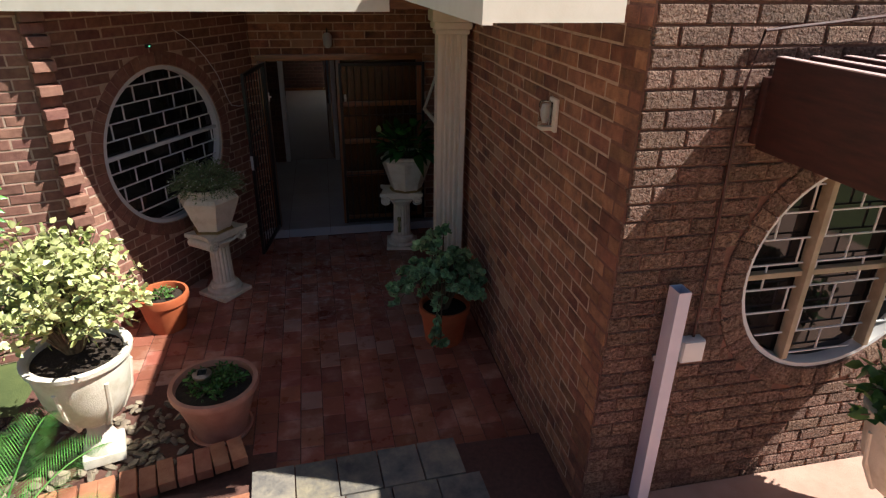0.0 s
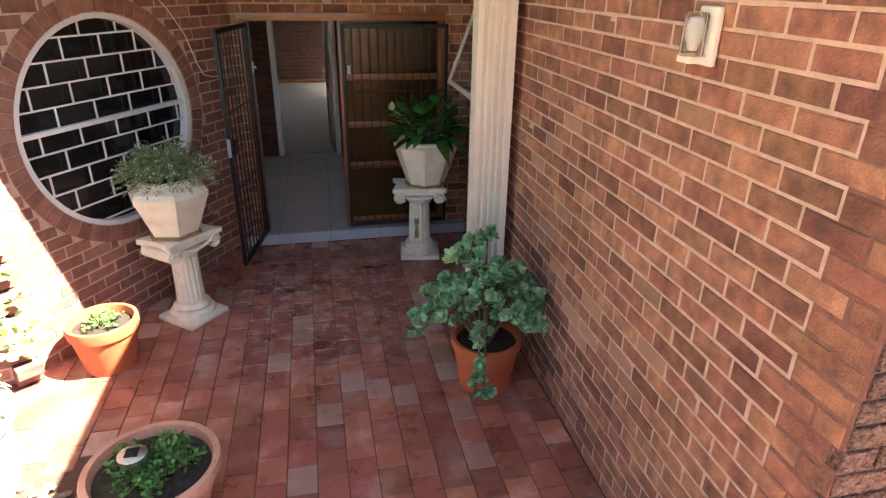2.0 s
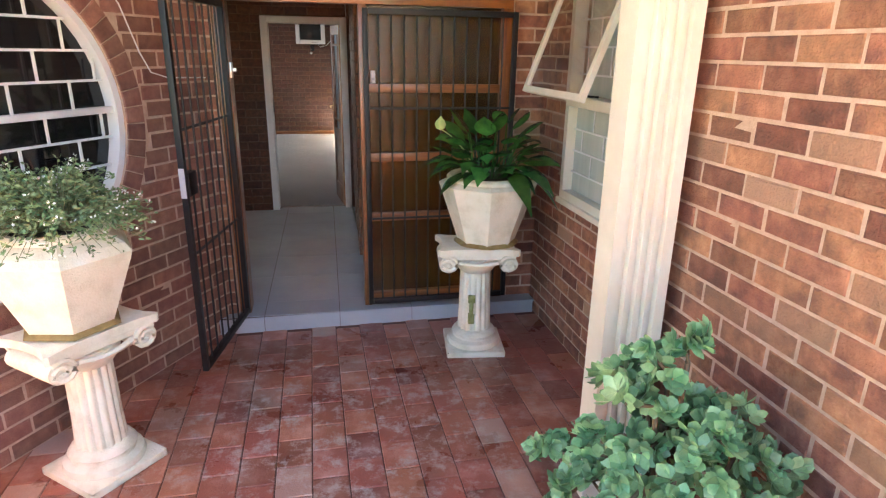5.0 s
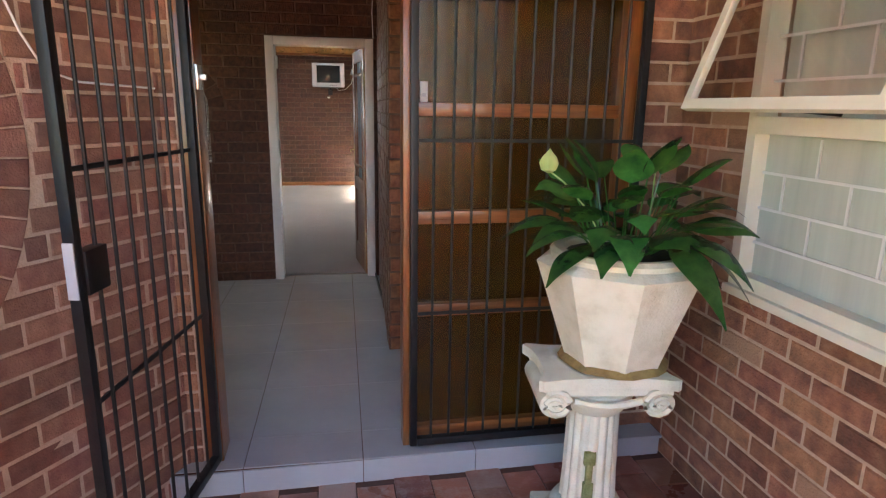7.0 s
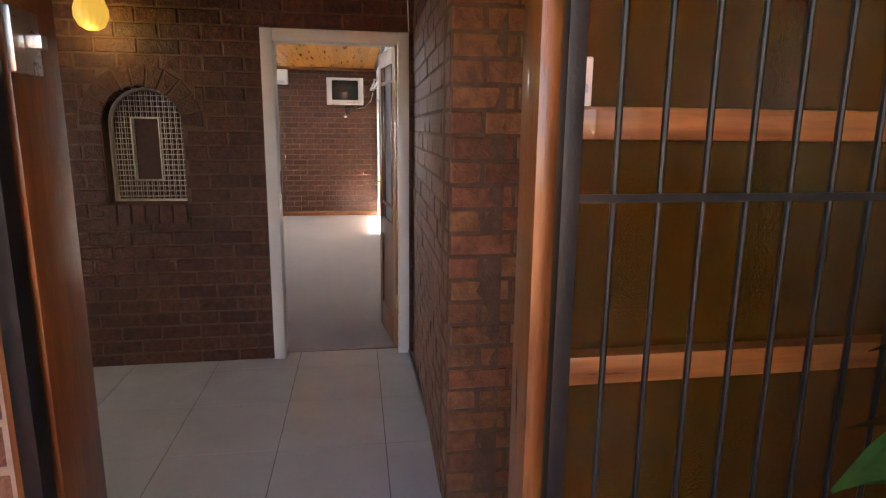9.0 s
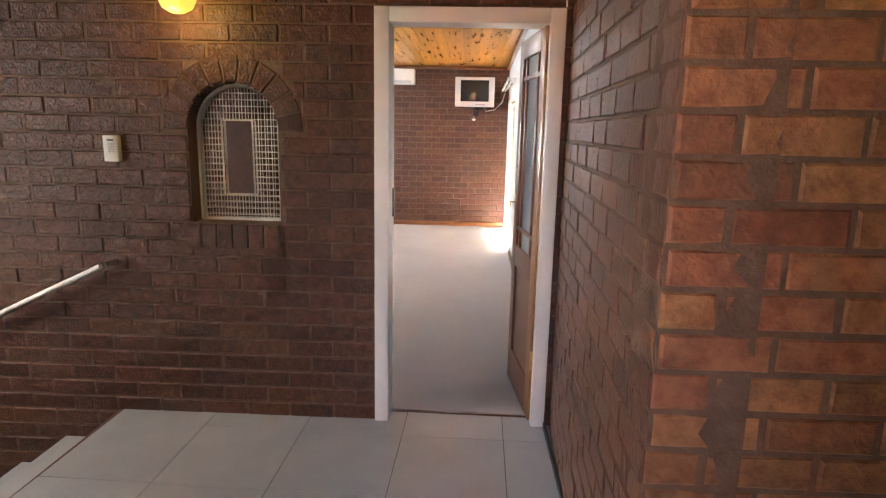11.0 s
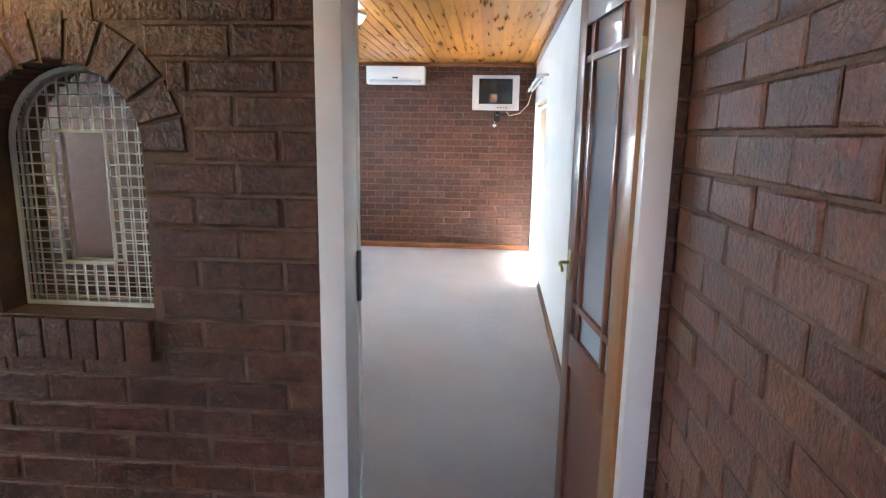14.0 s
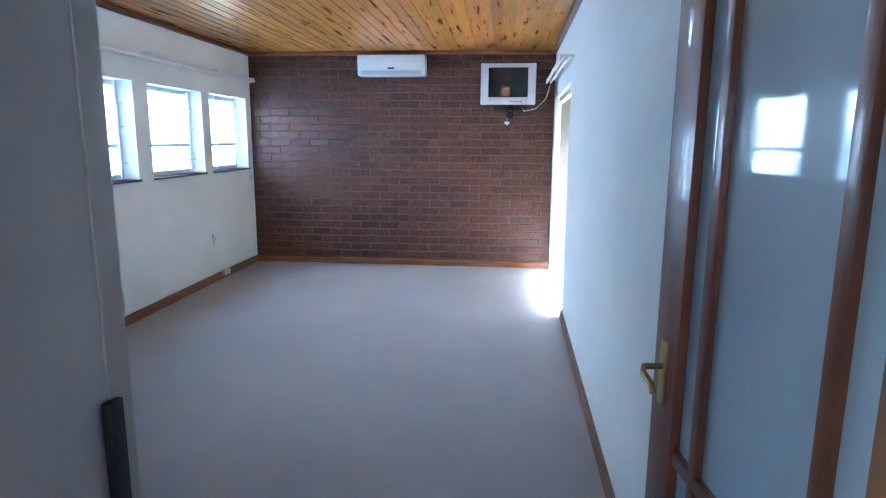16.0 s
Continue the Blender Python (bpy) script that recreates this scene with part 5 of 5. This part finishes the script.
lathe(bm, [(0.05, 0.178), (0.052, 0.20), (0.02, 0.22), (0.001, 0.222)], 20, (0, -0.14))
part("cap", bm, M_BRASS, t)
bm = bmesh.new()
tube(bm, [(0, -0.14, 0.21), (0, -0.12, 0.26), (0, -0.05, 0.26), (0, 0.0, 0.20)], 0.010, 8)
part("arm", bm, M_BRASS, t)
part("wall_plate", boxed(-0.035, 0.035, -0.016, 0.004, 0.14, 0.26, bevel=0.005), M_BRASS, t)

bm = bmesh.new()
tube(bm, [(0.305, 9.764, 2.16), (0.298, 9.764, 2.36), (0.308, 9.764, 2.55), (0.302, 9.764, 2.70)], 0.004, 6)
tagged(new("wall_cable", mesh_of(bm, M_BARS, True)), "thin pale cable dropping to the white door frame", "cable")

# alarm keypad
t = thing("alarm_keypad", "white plastic alarm keypad on the brick wall", "keypad", pose(-1.858, 9.775, 1.42))
part("case", boxed(-0.039, 0.039, -0.024, 0.004, 0, 0.126, bevel=0.006), M_PLASTIC, t)
part("display", boxed(-0.016, 0.016, -0.0265, -0.024, 0.100, 0.108), M_DARK, t)
for i in range(3):
    for j in range(4):
        part("key", boxed(-0.014 + i * 0.011, -0.006 + i * 0.011, -0.0262, -0.024, 0.045 + j * 0.012, 0.053 + j * 0.012), M_GREYPLASTIC, t)

# niche: sill, arch grille, mirror
t = thing("arched_mirror", "mirror at the back of the arched brick niche", "mirror", pose(-1.2635, 9.895, 1.13))
bm = bmesh.new()
prism(bm, [(-0.2, 0), (0.2, 0)] + [(0.2 * math.cos(a), 0.46 + 0.2 * math.sin(a)) for a in (math.pi * i / 20 for i in range(21))][::1], -0.004, 0.004)
for v in bm.verts:
    v.co = Vector((v.co.x, -v.co.z, v.co.y))
part("glass_sheet", bm, M_MIRROR, t, smooth=False)
t = thing("wire_grille", "white square wire grille with a central hatch in the niche", "grille", pose(-1.2635, 9.872, 1.13))
bm = bmesh.new()
ring_bar(bm, (0, 0.46), 0.205, 0.217, -0.006, 0.006, 24, 0, math.pi)
box(bm, -0.217, -0.205, -0.006, 0.006, 0, 0.46)
box(bm, 0.205, 0.217, -0.006, 0.006, 0, 0.46)
box(bm, -0.205, 0.205, -0.006, 0.006, 0.0, 0.012)
part("border", bm, M_BARS, t, smooth=False)
HX0, HX1, HZ0, HZ1 = -0.09, 0.065, 0.13, 0.50
for i in range(13):
    x = -0.19 + i * 0.0317
    top = 0.46 + math.sqrt(0.205 ** 2 - x * x)
    spans = [(0.0, top)] if not HX0 < x < HX1 else [(0.0, HZ0), (HZ1, top)]
    for a, b in spans:
        part("wire", boxed(x - 0.0015, x + 0.0015, -0.0015, 0.0015, a, b), M_BARS, t, smooth=False)
for i in range(20):
    z = 0.03 + i * 0.0317
    half = 0.205 if z < 0.46 else math.sqrt(max(0, 0.205 ** 2 - (z - 0.46) ** 2))
    for a, b in ([(-half, half)] if not HZ0 < z < HZ1 else [(-half, HX0), (HX1, half)]):
        if b - a > 0.01:
            part("wire", boxed(a, b, -0.0045, -0.0015, z - 0.0015, z + 0.0015), M_BARS, t, smooth=False)
for a in ((HX0 - 0.0025, HX0 + 0.0025, HZ0, HZ1), (HX1 - 0.0025, HX1 + 0.0025, HZ0, HZ1), (HX0, HX1, HZ0 - 0.0025, HZ0 + 0.0025), (HX0, HX1, HZ1 - 0.0025, HZ1 + 0.0025)):
    part("hatch_edge", boxed(a[0], a[1], -0.008, 0.004, a[2], a[3]), M_BARS, t, smooth=False)

# stair and handrail
t = thing("handrail", "thin white steel handrail falling along the stair wall", "handrail", pose(-1.93, 9.70, 0.905))
bm = bmesh.new()
tube(bm, [(0, 0, 0), (-0.5, 0, -0.24), (-2.1, 0, -1.0)], 0.016, 10)
part("rail", bm, M_BARS, t)
for x, z in ((0.02, 0.01), (-1.2, -0.57)):
    bm = bmesh.new()
    tube(bm, [(x, 0, z), (x + 0.02, 0.03, z), (x + 0.02, 0.074, z)], 0.012, 8)
    part("bracket", bm, M_STEEL, t)
bm = bmesh.new()
for i in range(7):
    box(bm, -1.99 - 0.27 * (i + 1), -1.99 - 0.27 * i, 7.2, 9.775, -1.3, FLOOR_IN - 0.17 * (i + 1))
structure("stair", bm, M_FLOORTILE, "tiled stair going down")
structure("floor_stair_bottom", boxed(-4.3, -3.88, 7.2, 9.8, -1.4, -1.18), M_FLOORTILE, "tiled floor at the foot of the stair")
t = thing("stair_window", "varnished timber window above the stair", "window", pose(-4.22, 8.30, 0.85))
for y in (-0.80, -0.03, 0.74):
    part("mullion", boxed(-0.04, 0.06, y, y + 0.06, 0, 1.4, bevel=0.004), M_WOOD, t)
for z in (0, 0.68, 1.34):
    part("rail", boxed(-0.035, 0.055, -0.74, 0.74, z, z + 0.06, bevel=0.004), M_WOOD, t)

# ---- room ----
def room_window(y0, y1):
    t = thing("steel_window", "white steel window with burglar bars and a dark sill", "window", pose(RX0, y0, 1.235), "room windows")
    w, h = y1 - y0, 0.775
    bm = bmesh.new()
    box(bm, -0.17, -0.13, 0, 0.045, 0, h)
    box(bm, -0.17, -0.13, w - 0.045, w, 0, h)
    box(bm, -0.17, -0.13, 0.045, w - 0.045, 0, 0.04)
    box(bm, -0.17, -0.13, 0.045, w - 0.045, h - 0.04, h)
    part("window_frame", bm, M_FRAMEW, t, smooth=False)
    part("transom", boxed(-0.168, -0.132, 0.045, w - 0.045, 0.25, 0.285, bevel=0.004), M_FRAMEW, t)
    for z in (0.13, 0.42, 0.60):
        bm = bmesh.new()
        tube(bm, [(-0.10, 0.0, z), (-0.10, w, z)], 0.005, 6)
        part("bar", bm, M_BARS, t)
    for y in (w * 0.92, w * 0.36):
        bm = bmesh.new()
        tube(bm, [(-0.10, y, 0.0), (-0.10, y, h)], 0.005, 6)
        part("bar", bm, M_BARS, t)
    bm = bmesh.new()
    tube(bm, [(-0.12, w * 0.45, 0.30), (-0.09, w * 0.5, 0.32), (-0.09, w * 0.62, 0.30)], 0.007, 6)
    part("catch", bm, M_STEEL, t)
    p = part("pane", boxed(-0.152, -0.148, 0.045, w - 0.045, 0.04, h - 0.04), G_CLEAR, t, smooth=False)
    p.visible_shadow = False
    part("sill", boxed(-0.13, 0.018, -0.012, w + 0.012, -0.018, 0.0, bevel=0.004), M_DARK, t, "dark slate sill")
    return t


for a, b in WINS:
    room_window(a, b)

t = thing("curtain_rail", "white curtain rail above the windows", "curtain rail", pose(RX0, 12.7, 2.19))
part("rail", boxed(0.03, 0.055, 0, 3.52, 0, 0.03, bevel=0.004), M_FRAMEW, t)
part("rail", boxed(0.075, 0.10, 0, 3.50, 0.005, 0.03, bevel=0.004), M_FRAMEW, t)
for y in (0.1, 1.4, 2.6, 3.45):
    part("bracket", boxed(0.0, 0.10, y, y + 0.03, 0.03, 0.05, bevel=0.003), M_FRAMEW, t)
t = thing("curtain_rail", "white double curtain rail above the glass door", "curtain rail", EAST @ pose(RX1, 14.15, 2.17))
for x in (-0.06, -0.10):
    part("rail", boxed(x - 0.01, x + 0.01, 0, 1.95, 0.0, 0.025, bevel=0.003), M_FRAMEW, t)
for y in (0.02, 0.95, 1.85):
    part("bracket", boxed(-0.11, 0.0, y, y + 0.025, 0.025, 0.045, bevel=0.003), M_FRAMEW, t)

t = thing("venetian_blind", "cream venetian blind hanging half closed in the glass door", "blind", EAST @ pose(RX1 + 0.06, 14.32, 0.33))
n = 62
for i in range(n):
    bm = bmesh.new()
    box(bm, -0.0125, 0.0125, 0, 1.76, -0.0006, 0.0006)
    s = part("slat", bm, M_BLIND, t, smooth=False)
    s.matrix_local = pose(0, 0, 0.02 + i * 0.026, 0, 86, 0)
part("head_rail", boxed(-0.02, 0.02, 0, 1.76, 1.64, 1.68, bevel=0.003), M_BLIND, t)
part("bottom_rail", boxed(-0.012, 0.012, 0, 1.76, -0.012, 0.0, bevel=0.002), M_BLIND, t)
t = thing("glass_door", "glazed door with slim frame behind the blind", "door", EAST @ pose(RX1 + 0.15, 14.30, FLOOR_IN))
for y in (0.0, 0.86, 1.75):
    part("stile", boxed(-0.02, 0.02, y, y + 0.05, 0, 1.91, bevel=0.003), M_FRAMEW, t)
for z in (0.008, 1.86):
    part("rail", boxed(-0.019, 0.019, 0.05, 1.75, z, z + 0.05, bevel=0.003), M_FRAMEW, t)
for y in (0.05, 0.91):
    p = part("pane", boxed(-0.002, 0.002, y, y + 0.80, 0.05, 1.86), G_CLEAR, t, smooth=False)
    p.visible_shadow = False

t = thing("air_conditioner", "white split air conditioner high on the brick wall", "air conditioner", pose(-1.335, RY1 - 0.012, 2.252))
part("body", boxed(-0.375, 0.375, -0.175, 0.0, 0.0, 0.225, bevel=0.018), M_PLASTIC, t)
part("front_panel", boxed(-0.37, 0.37, -0.186, -0.17, 0.07, 0.222, bevel=0.006), M_PLASTIC, t)
part("louvre", boxed(-0.33, 0.33, -0.184, -0.165, 0.012, 0.055, bevel=0.005), M_GREYPLASTIC, t)
part("badge", boxed(-0.035, 0.035, -0.190, -0.185, 0.07, 0.088, bevel=0.002), M_DARK, t, "small dark badge")

t = thing("television", "silver tube television on a wall bracket", "television", pose(-0.06, 15.85, 1.935, 0, 0, 0))
bm = bmesh.new()
box(bm, -0.285, 0.285, 0.02, 0.09, 0.0, 0.415, bevel=0.015)
verts0 = [(-0.26, 0.085, 0.02), (0.26, 0.085, 0.02), (0.26, 0.085, 0.40), (-0.26, 0.085, 0.40)]
verts1 = [(-0.15, 0.34, 0.06), (0.15, 0.34, 0.06), (0.15, 0.34, 0.33), (-0.15, 0.34, 0.33)]
a = [bm.verts.new(v) for v in verts0]
b = [bm.verts.new(v) for v in verts1]
for i in range(4):
    bm.faces.new((a[i], a[(i + 1) % 4], b[(i + 1) % 4], b[i]))
bm.faces.new(b)
part("case", bm, M_GREYPLASTIC, t)
bm = bmesh.new()
box(bm, -0.285, -0.205, -0.005, 0.02, 0.0, 0.415, bevel=0.006)
box(bm, 0.205, 0.285, -0.005, 0.02, 0.0, 0.415, bevel=0.006)
box(bm, -0.206, 0.206, -0.0045, 0.02, 0.375, 0.415, bevel=0.006)
box(bm, -0.206, 0.206, -0.0045, 0.02, 0.0, 0.075, bevel=0.006)
part("bezel", bm, M_GREYPLASTIC, t)
bm = bmesh.new()
rows = []
for j in range(9):
    rows.append([bm.verts.new((-0.207 + 0.414 * i / 10, 0.012 - 0.016 * math.cos((i / 10 - 0.5) * 2.6) * math.cos((j / 8 - 0.5) * 2.4), 0.072 + 0.306 * j / 8)) for i in range(11)])
for p, q in zip(rows, rows[1:]):
    for i in range(10):
        bm.faces.new((p[i], p[i + 1], q[i + 1], q[i]))
part("screen", bm, M_SCREEN, t)
for i in range(4):
    part("button", boxed(0.02 + i * 0.035, 0.04 + i * 0.035, -0.009, -0.004, 0.025, 0.037, bevel=0.002), M_DARK, t)
t = thing("tv_bracket", "black steel television bracket on the brick wall", "bracket", pose(-0.03, 16.262, 1.80))
part("wall_plate", boxed(-0.04, 0.04, -0.012, 0.004, 0.0, 0.16, bevel=0.003), M_IRON, t)
part("arm", boxed(-0.02, 0.02, -0.30, -0.012, 0.085, 0.125, bevel=0.004), M_IRON, t)
part("tray", boxed(-0.17, 0.17, -0.40, -0.06, 0.122, 0.133, bevel=0.003), M_IRON, t)
bm = bmesh.new()
tube(bm, [(0.08, 16.0, 1.93), (0.12, 16.1, 1.88), (0.25, 16.2, 1.91), (0.36, 16.24, 2.02), (0.40, 16.24, 2.16)], 0.005, 6)
tagged(new("aerial_cable", mesh_of(bm, M_BARS, True)), "loose white aerial cable behind the television", "cable")
t = thing("hanging_charm", "small white heart-shaped charm hung below the bracket", "charm", pose(-0.06, 16.245, 1.755))
bm = bmesh.new()
prism(bm, [(0.028 * math.sin(a) ** 3 * 1.0, 0.024 * (0.8125 * math.cos(a) - 0.3125 * math.cos(2 * a) - 0.125 * math.cos(3 * a) - 0.0625 * math.cos(4 * a))) for a in (2 * math.pi * i / 24 for i in range(24))], -0.006, 0.006)
for v in bm.verts:
    v.co = Vector((v.co.x, -v.co.z, v.co.y))
part("heart", bm, M_BARS, t)
bm = bmesh.new()
tube(bm, [(0, 0, 0.015), (0, 0, 0.06)], 0.002, 5)
part("string", bm, M_BARS, t)

t = thing("ceiling_light", "round lit glass dome light on the pine ceiling", "lamp", pose(-1.27, 13.03, RC - 0.095))
bm = bmesh.new()
lathe(bm, [(0.001, 0.0), (0.09, 0.008), (0.145, 0.035), (0.165, 0.075)], 36)
dome = part("shade", bm, E_DOME, t)
dome.visible_shadow = False
bm = bmesh.new()
lathe(bm, [(0.17, 0.07), (0.178, 0.078), (0.17, 0.095), (0.001, 0.095)], 36)
part("rim", bm, M_FRAMEW, t)

for lab, y, z, w, h in (("white double wall socket", 15.20, 0.50, 0.075, 0.11), ("small white box on the skirting", 15.36, 0.145, 0.12, 0.055), ("small white window contact", 16.16, 1.08, 0.05, 0.10)):
    t = thing("wall_socket", lab + " on the white wall", "socket", pose(RX0, y, z))
    part("plate", boxed(0.0 if z > 0.2 else 0.018, 0.012 if z > 0.2 else 0.05, -w / 2, w / 2, 0, h, bevel=0.003), M_PLASTIC, t)
    part("switch", boxed(0.012 if z > 0.2 else 0.05, 0.016 if z > 0.2 else 0.054, -0.01, 0.01, h * 0.3, h * 0.7), M_GREYPLASTIC, t)

# ---- pieces: arches, rings, edging ----
def wedge_mesh(r0, r1, half, depth, material):
    bm = bmesh.new()
    pts = []
    for y, e in ((depth, 0.0), (0.004, 0.0), (0.0, 0.004)):
        pts.append([bm.verts.new(((r + s) * math.sin(k * (half - e / r)), y, (r + s) * math.cos(half))) for r, s, k in ((r0, e, -1), (r1, -e, -1), (r1, -e, 1), (r0, e, 1))])
    for p, q in zip(pts, pts[1:]):
        for i in range(4):
            bm.faces.new((p[i], p[(i + 1) % 4], q[(i + 1) % 4], q[i]))
    bm.faces.new(pts[-1])
    return mesh_of(bm, material)


def brick_ring(parent, centre, turn, r0, r1, count, a0, a1, material, proud):
    """Wedge bricks round a circle that stands in a wall; angles from straight up, in degrees."""
    step = (a1 - a0) / count
    me = wedge_mesh(r0, r1, radians(step) / 2 - 0.0028 / r0, 0.09, material)
    base = Matrix.Translation(centre) @ Matrix.Rotation(radians(turn), 4, "Z")
    for i in range(count):
        o = new("brick", me)
        o.parent = parent
        o.matrix_world = base @ Matrix.Translation((0, -proud, 0)) @ Matrix.Rotation(radians(a0 + step * (i + 0.5)), 4, "Y")


brick_ring(bpy.data.objects["wall_porch_left"], (LW_C.x, LW_C.y, 1.488), LW_ANGLE, 0.746, 0.860, 58, 0, 360, M_BRICK_LEFT, 0.004)
brick_ring(bpy.data.objects["wall_front"], (2.66, 2.095, 1.63), 0, 0.628, 0.748, 50, 0, 360, M_RUSTIC, 0.006)
brick_ring(bpy.data.objects["wall_hall_north"], (-1.2635, 9.775, 1.59), 0, 0.224, 0.345, 11, -92, 92, M_HALL, 0.0)
sill_me = mesh_of(boxed(0, 0.074, -0.018, 0.06, 0, 0.118, bevel=0.005), M_HALL)
for i in range(6):
    o = new("brick", sill_me)
    o.parent = bpy.data.objects["wall_hall_north"]
    o.matrix_world = pose(-1.515 + i * 0.0785, 9.775, 1.005)
# toothed corner of the garden wall
tooth = mesh_of(boxed(-0.06, 0.09, -0.05, 0.06, 0, 0.073, bevel=0.004), M_BRICK_LEFT)
for i in range(34):
    o = new("brick", tooth)
    o.parent = bpy.data.objects["wall_porch_left"]
    off = 0.045 if i % 2 else -0.02
    o.matrix_world = pose(-2.011 + off * 0.7, 4.818 - off, 0.006 + i * COURSE, 0, 0, LW_ANGLE - 22)
# soldier bricks and paving of the edge
rnd = random.Random(2)
edge_me = mesh_of(boxed(0, 0.098, 0, 0.215, -0.07, 0, bevel=0.006), M_PAVE)
pave_me = mesh_of(boxed(0, 0.215, 0, 0.098, -0.05, 0, bevel=0.006), M_PAVE)
edge_ob = bpy.data.objects["path_edge"]
for i in range(11):
    o = new("brick", edge_me)
    o.parent = edge_ob
    o.matrix_world = pose(-1.82 + i * 0.107, 2.64 + 0.028 * i, 0.13 + rnd.uniform(-0.006, 0.006), rnd.uniform(-2, 2), rnd.uniform(-2, 2), 14 + rnd.uniform(-3, 3))
for r in range(3, 9):
    for i in range(6):
        o = new("brick", pave_me)
        o.parent = edge_ob
        o.matrix_world = pose(-1.85 + i * 0.225 + (0.11 if r % 2 else 0), 1.55 + r * 0.107 + 0.026 * i, 0.122 + rnd.uniform(-0.004, 0.004), 0, 0, 8)
# slate strip on the landing
slab_ob = bpy.data.objects["path_slab"]
for r, (y, n, w, x0) in enumerate(((2.47, 5, 0.265, -0.60), (2.145, 5, 0.285, -0.60))):
    for i in range(n):
        bm = bmesh.new()
        box(bm, 0, w - 0.008, 0, 0.318, -0.02, rnd.uniform(-0.003, 0.004), bevel=0.003)
        o = new("slate", mesh_of(bm, M_SLATE))
        o.parent = slab_ob
        o.matrix_world = pose(x0 + i * w, y + 0.012 * i, 0.148, 0, 0, 2.5)

# ---- pieces of walls and floors ----
lay_bricks()


def slab_mesh(w, d, t, material, edge=0.004):
    bm = bmesh.new()
    lo = [bm.verts.new(p) for p in ((0, 0, -t), (w, 0, -t), (w, d, -t), (0, d, -t))]
    mi = [bm.verts.new(p) for p in ((0, 0, -edge), (w, 0, -edge), (w, d, -edge), (0, d, -edge))]
    hi = [bm.verts.new(p) for p in ((edge, edge, 0), (w - edge, edge, 0), (w - edge, d - edge, 0), (edge, d - edge, 0))]
    for p, q in ((lo, mi), (mi, hi)):
        for i in range(4):
            bm.faces.new((p[i], p[(i + 1) % 4], q[(i + 1) % 4], q[i]))
    bm.faces.new(hi)
    return mesh_of(bm, material)


# porch tiles: columns along y, joints staggered from column to column
floor_ob = bpy.data.objects["floor_porch"]
TW, TD = 0.163, 0.205
tile_me = slab_mesh(TW - 0.005, TD - 0.005, 0.012, M_TILE, 0.003)
rnd = random.Random(5)
singles, verts, faces = 0, [], []
for i in range(-1, 22):
    x = 1.305 - TW * (i + 1)
    y = 2.80 - (TD / 2 if i % 2 else 0)
    while y < 6.84:
        if y > 2.79 and y + TD < 6.93 and not (x < -0.62 and y < 3.10) and not (x < -1.05 and y < 3.86) and not (i < 0 and y < 5.14):
            m = Matrix.Translation((x, y, rnd.uniform(-0.0012, 0.0012))) @ Matrix.Rotation(rnd.uniform(-0.004, 0.004), 4, "X") @ Matrix.Rotation(rnd.uniform(-0.004, 0.004), 4, "Y")
            if singles < 300 and -1.5 < x < 1.2 and y > 3.5:
                t = new("tile", tile_me)
                t.parent = floor_ob
                t.matrix_world = m
                singles += 1
            else:
                k = len(verts)
                verts += [tuple(m @ v.co) for v in tile_me.vertices]
                faces += [tuple(k + q for q in f.vertices) for f in tile_me.polygons]
        y += TD
me = bpy.data.meshes.new("mesh")
me.from_pydata(verts, [], faces)
me.materials.append(M_TILE)
tagged(new("tiling", me), "", "", "", "stuff").parent = floor_ob

# hall tiles
hall_ob = bpy.data.objects["floor_hall_bed"]
xs = [-1.985, -1.482, -0.977, -0.472, 0.033, 0.538, 1.043, 1.445]
yy = [6.842, 7.08, 7.585, 8.09, 8.595, 9.10, 9.605, 9.86]
for a, b in zip(xs, xs[1:]):
    for c, d in zip(yy, yy[1:]):
        t = new("tile", slab_mesh(b - a - 0.003, d - c - 0.003, 0.014, M_FLOORTILE, 0.0015))
        t.parent = hall_ob
        t.matrix_world = Matrix.Translation((0, 6.83, 0)) @ Matrix.Rotation(radians(-1.2), 4, "Z") @ Matrix.Translation((a, c - 6.83, FLOOR_IN))
# riser tiles of the entrance step
for a, b in zip(xs[2:], xs[3:]):
    bm = bmesh.new()
    box(bm, a, b - 0.003, 6.832, 6.842, -0.004, FLOOR_IN - 0.003, bevel=0.0015)
    t = new("riser_tile", mesh_of(bm, M_FLOORTILE))
    t.parent = hall_ob
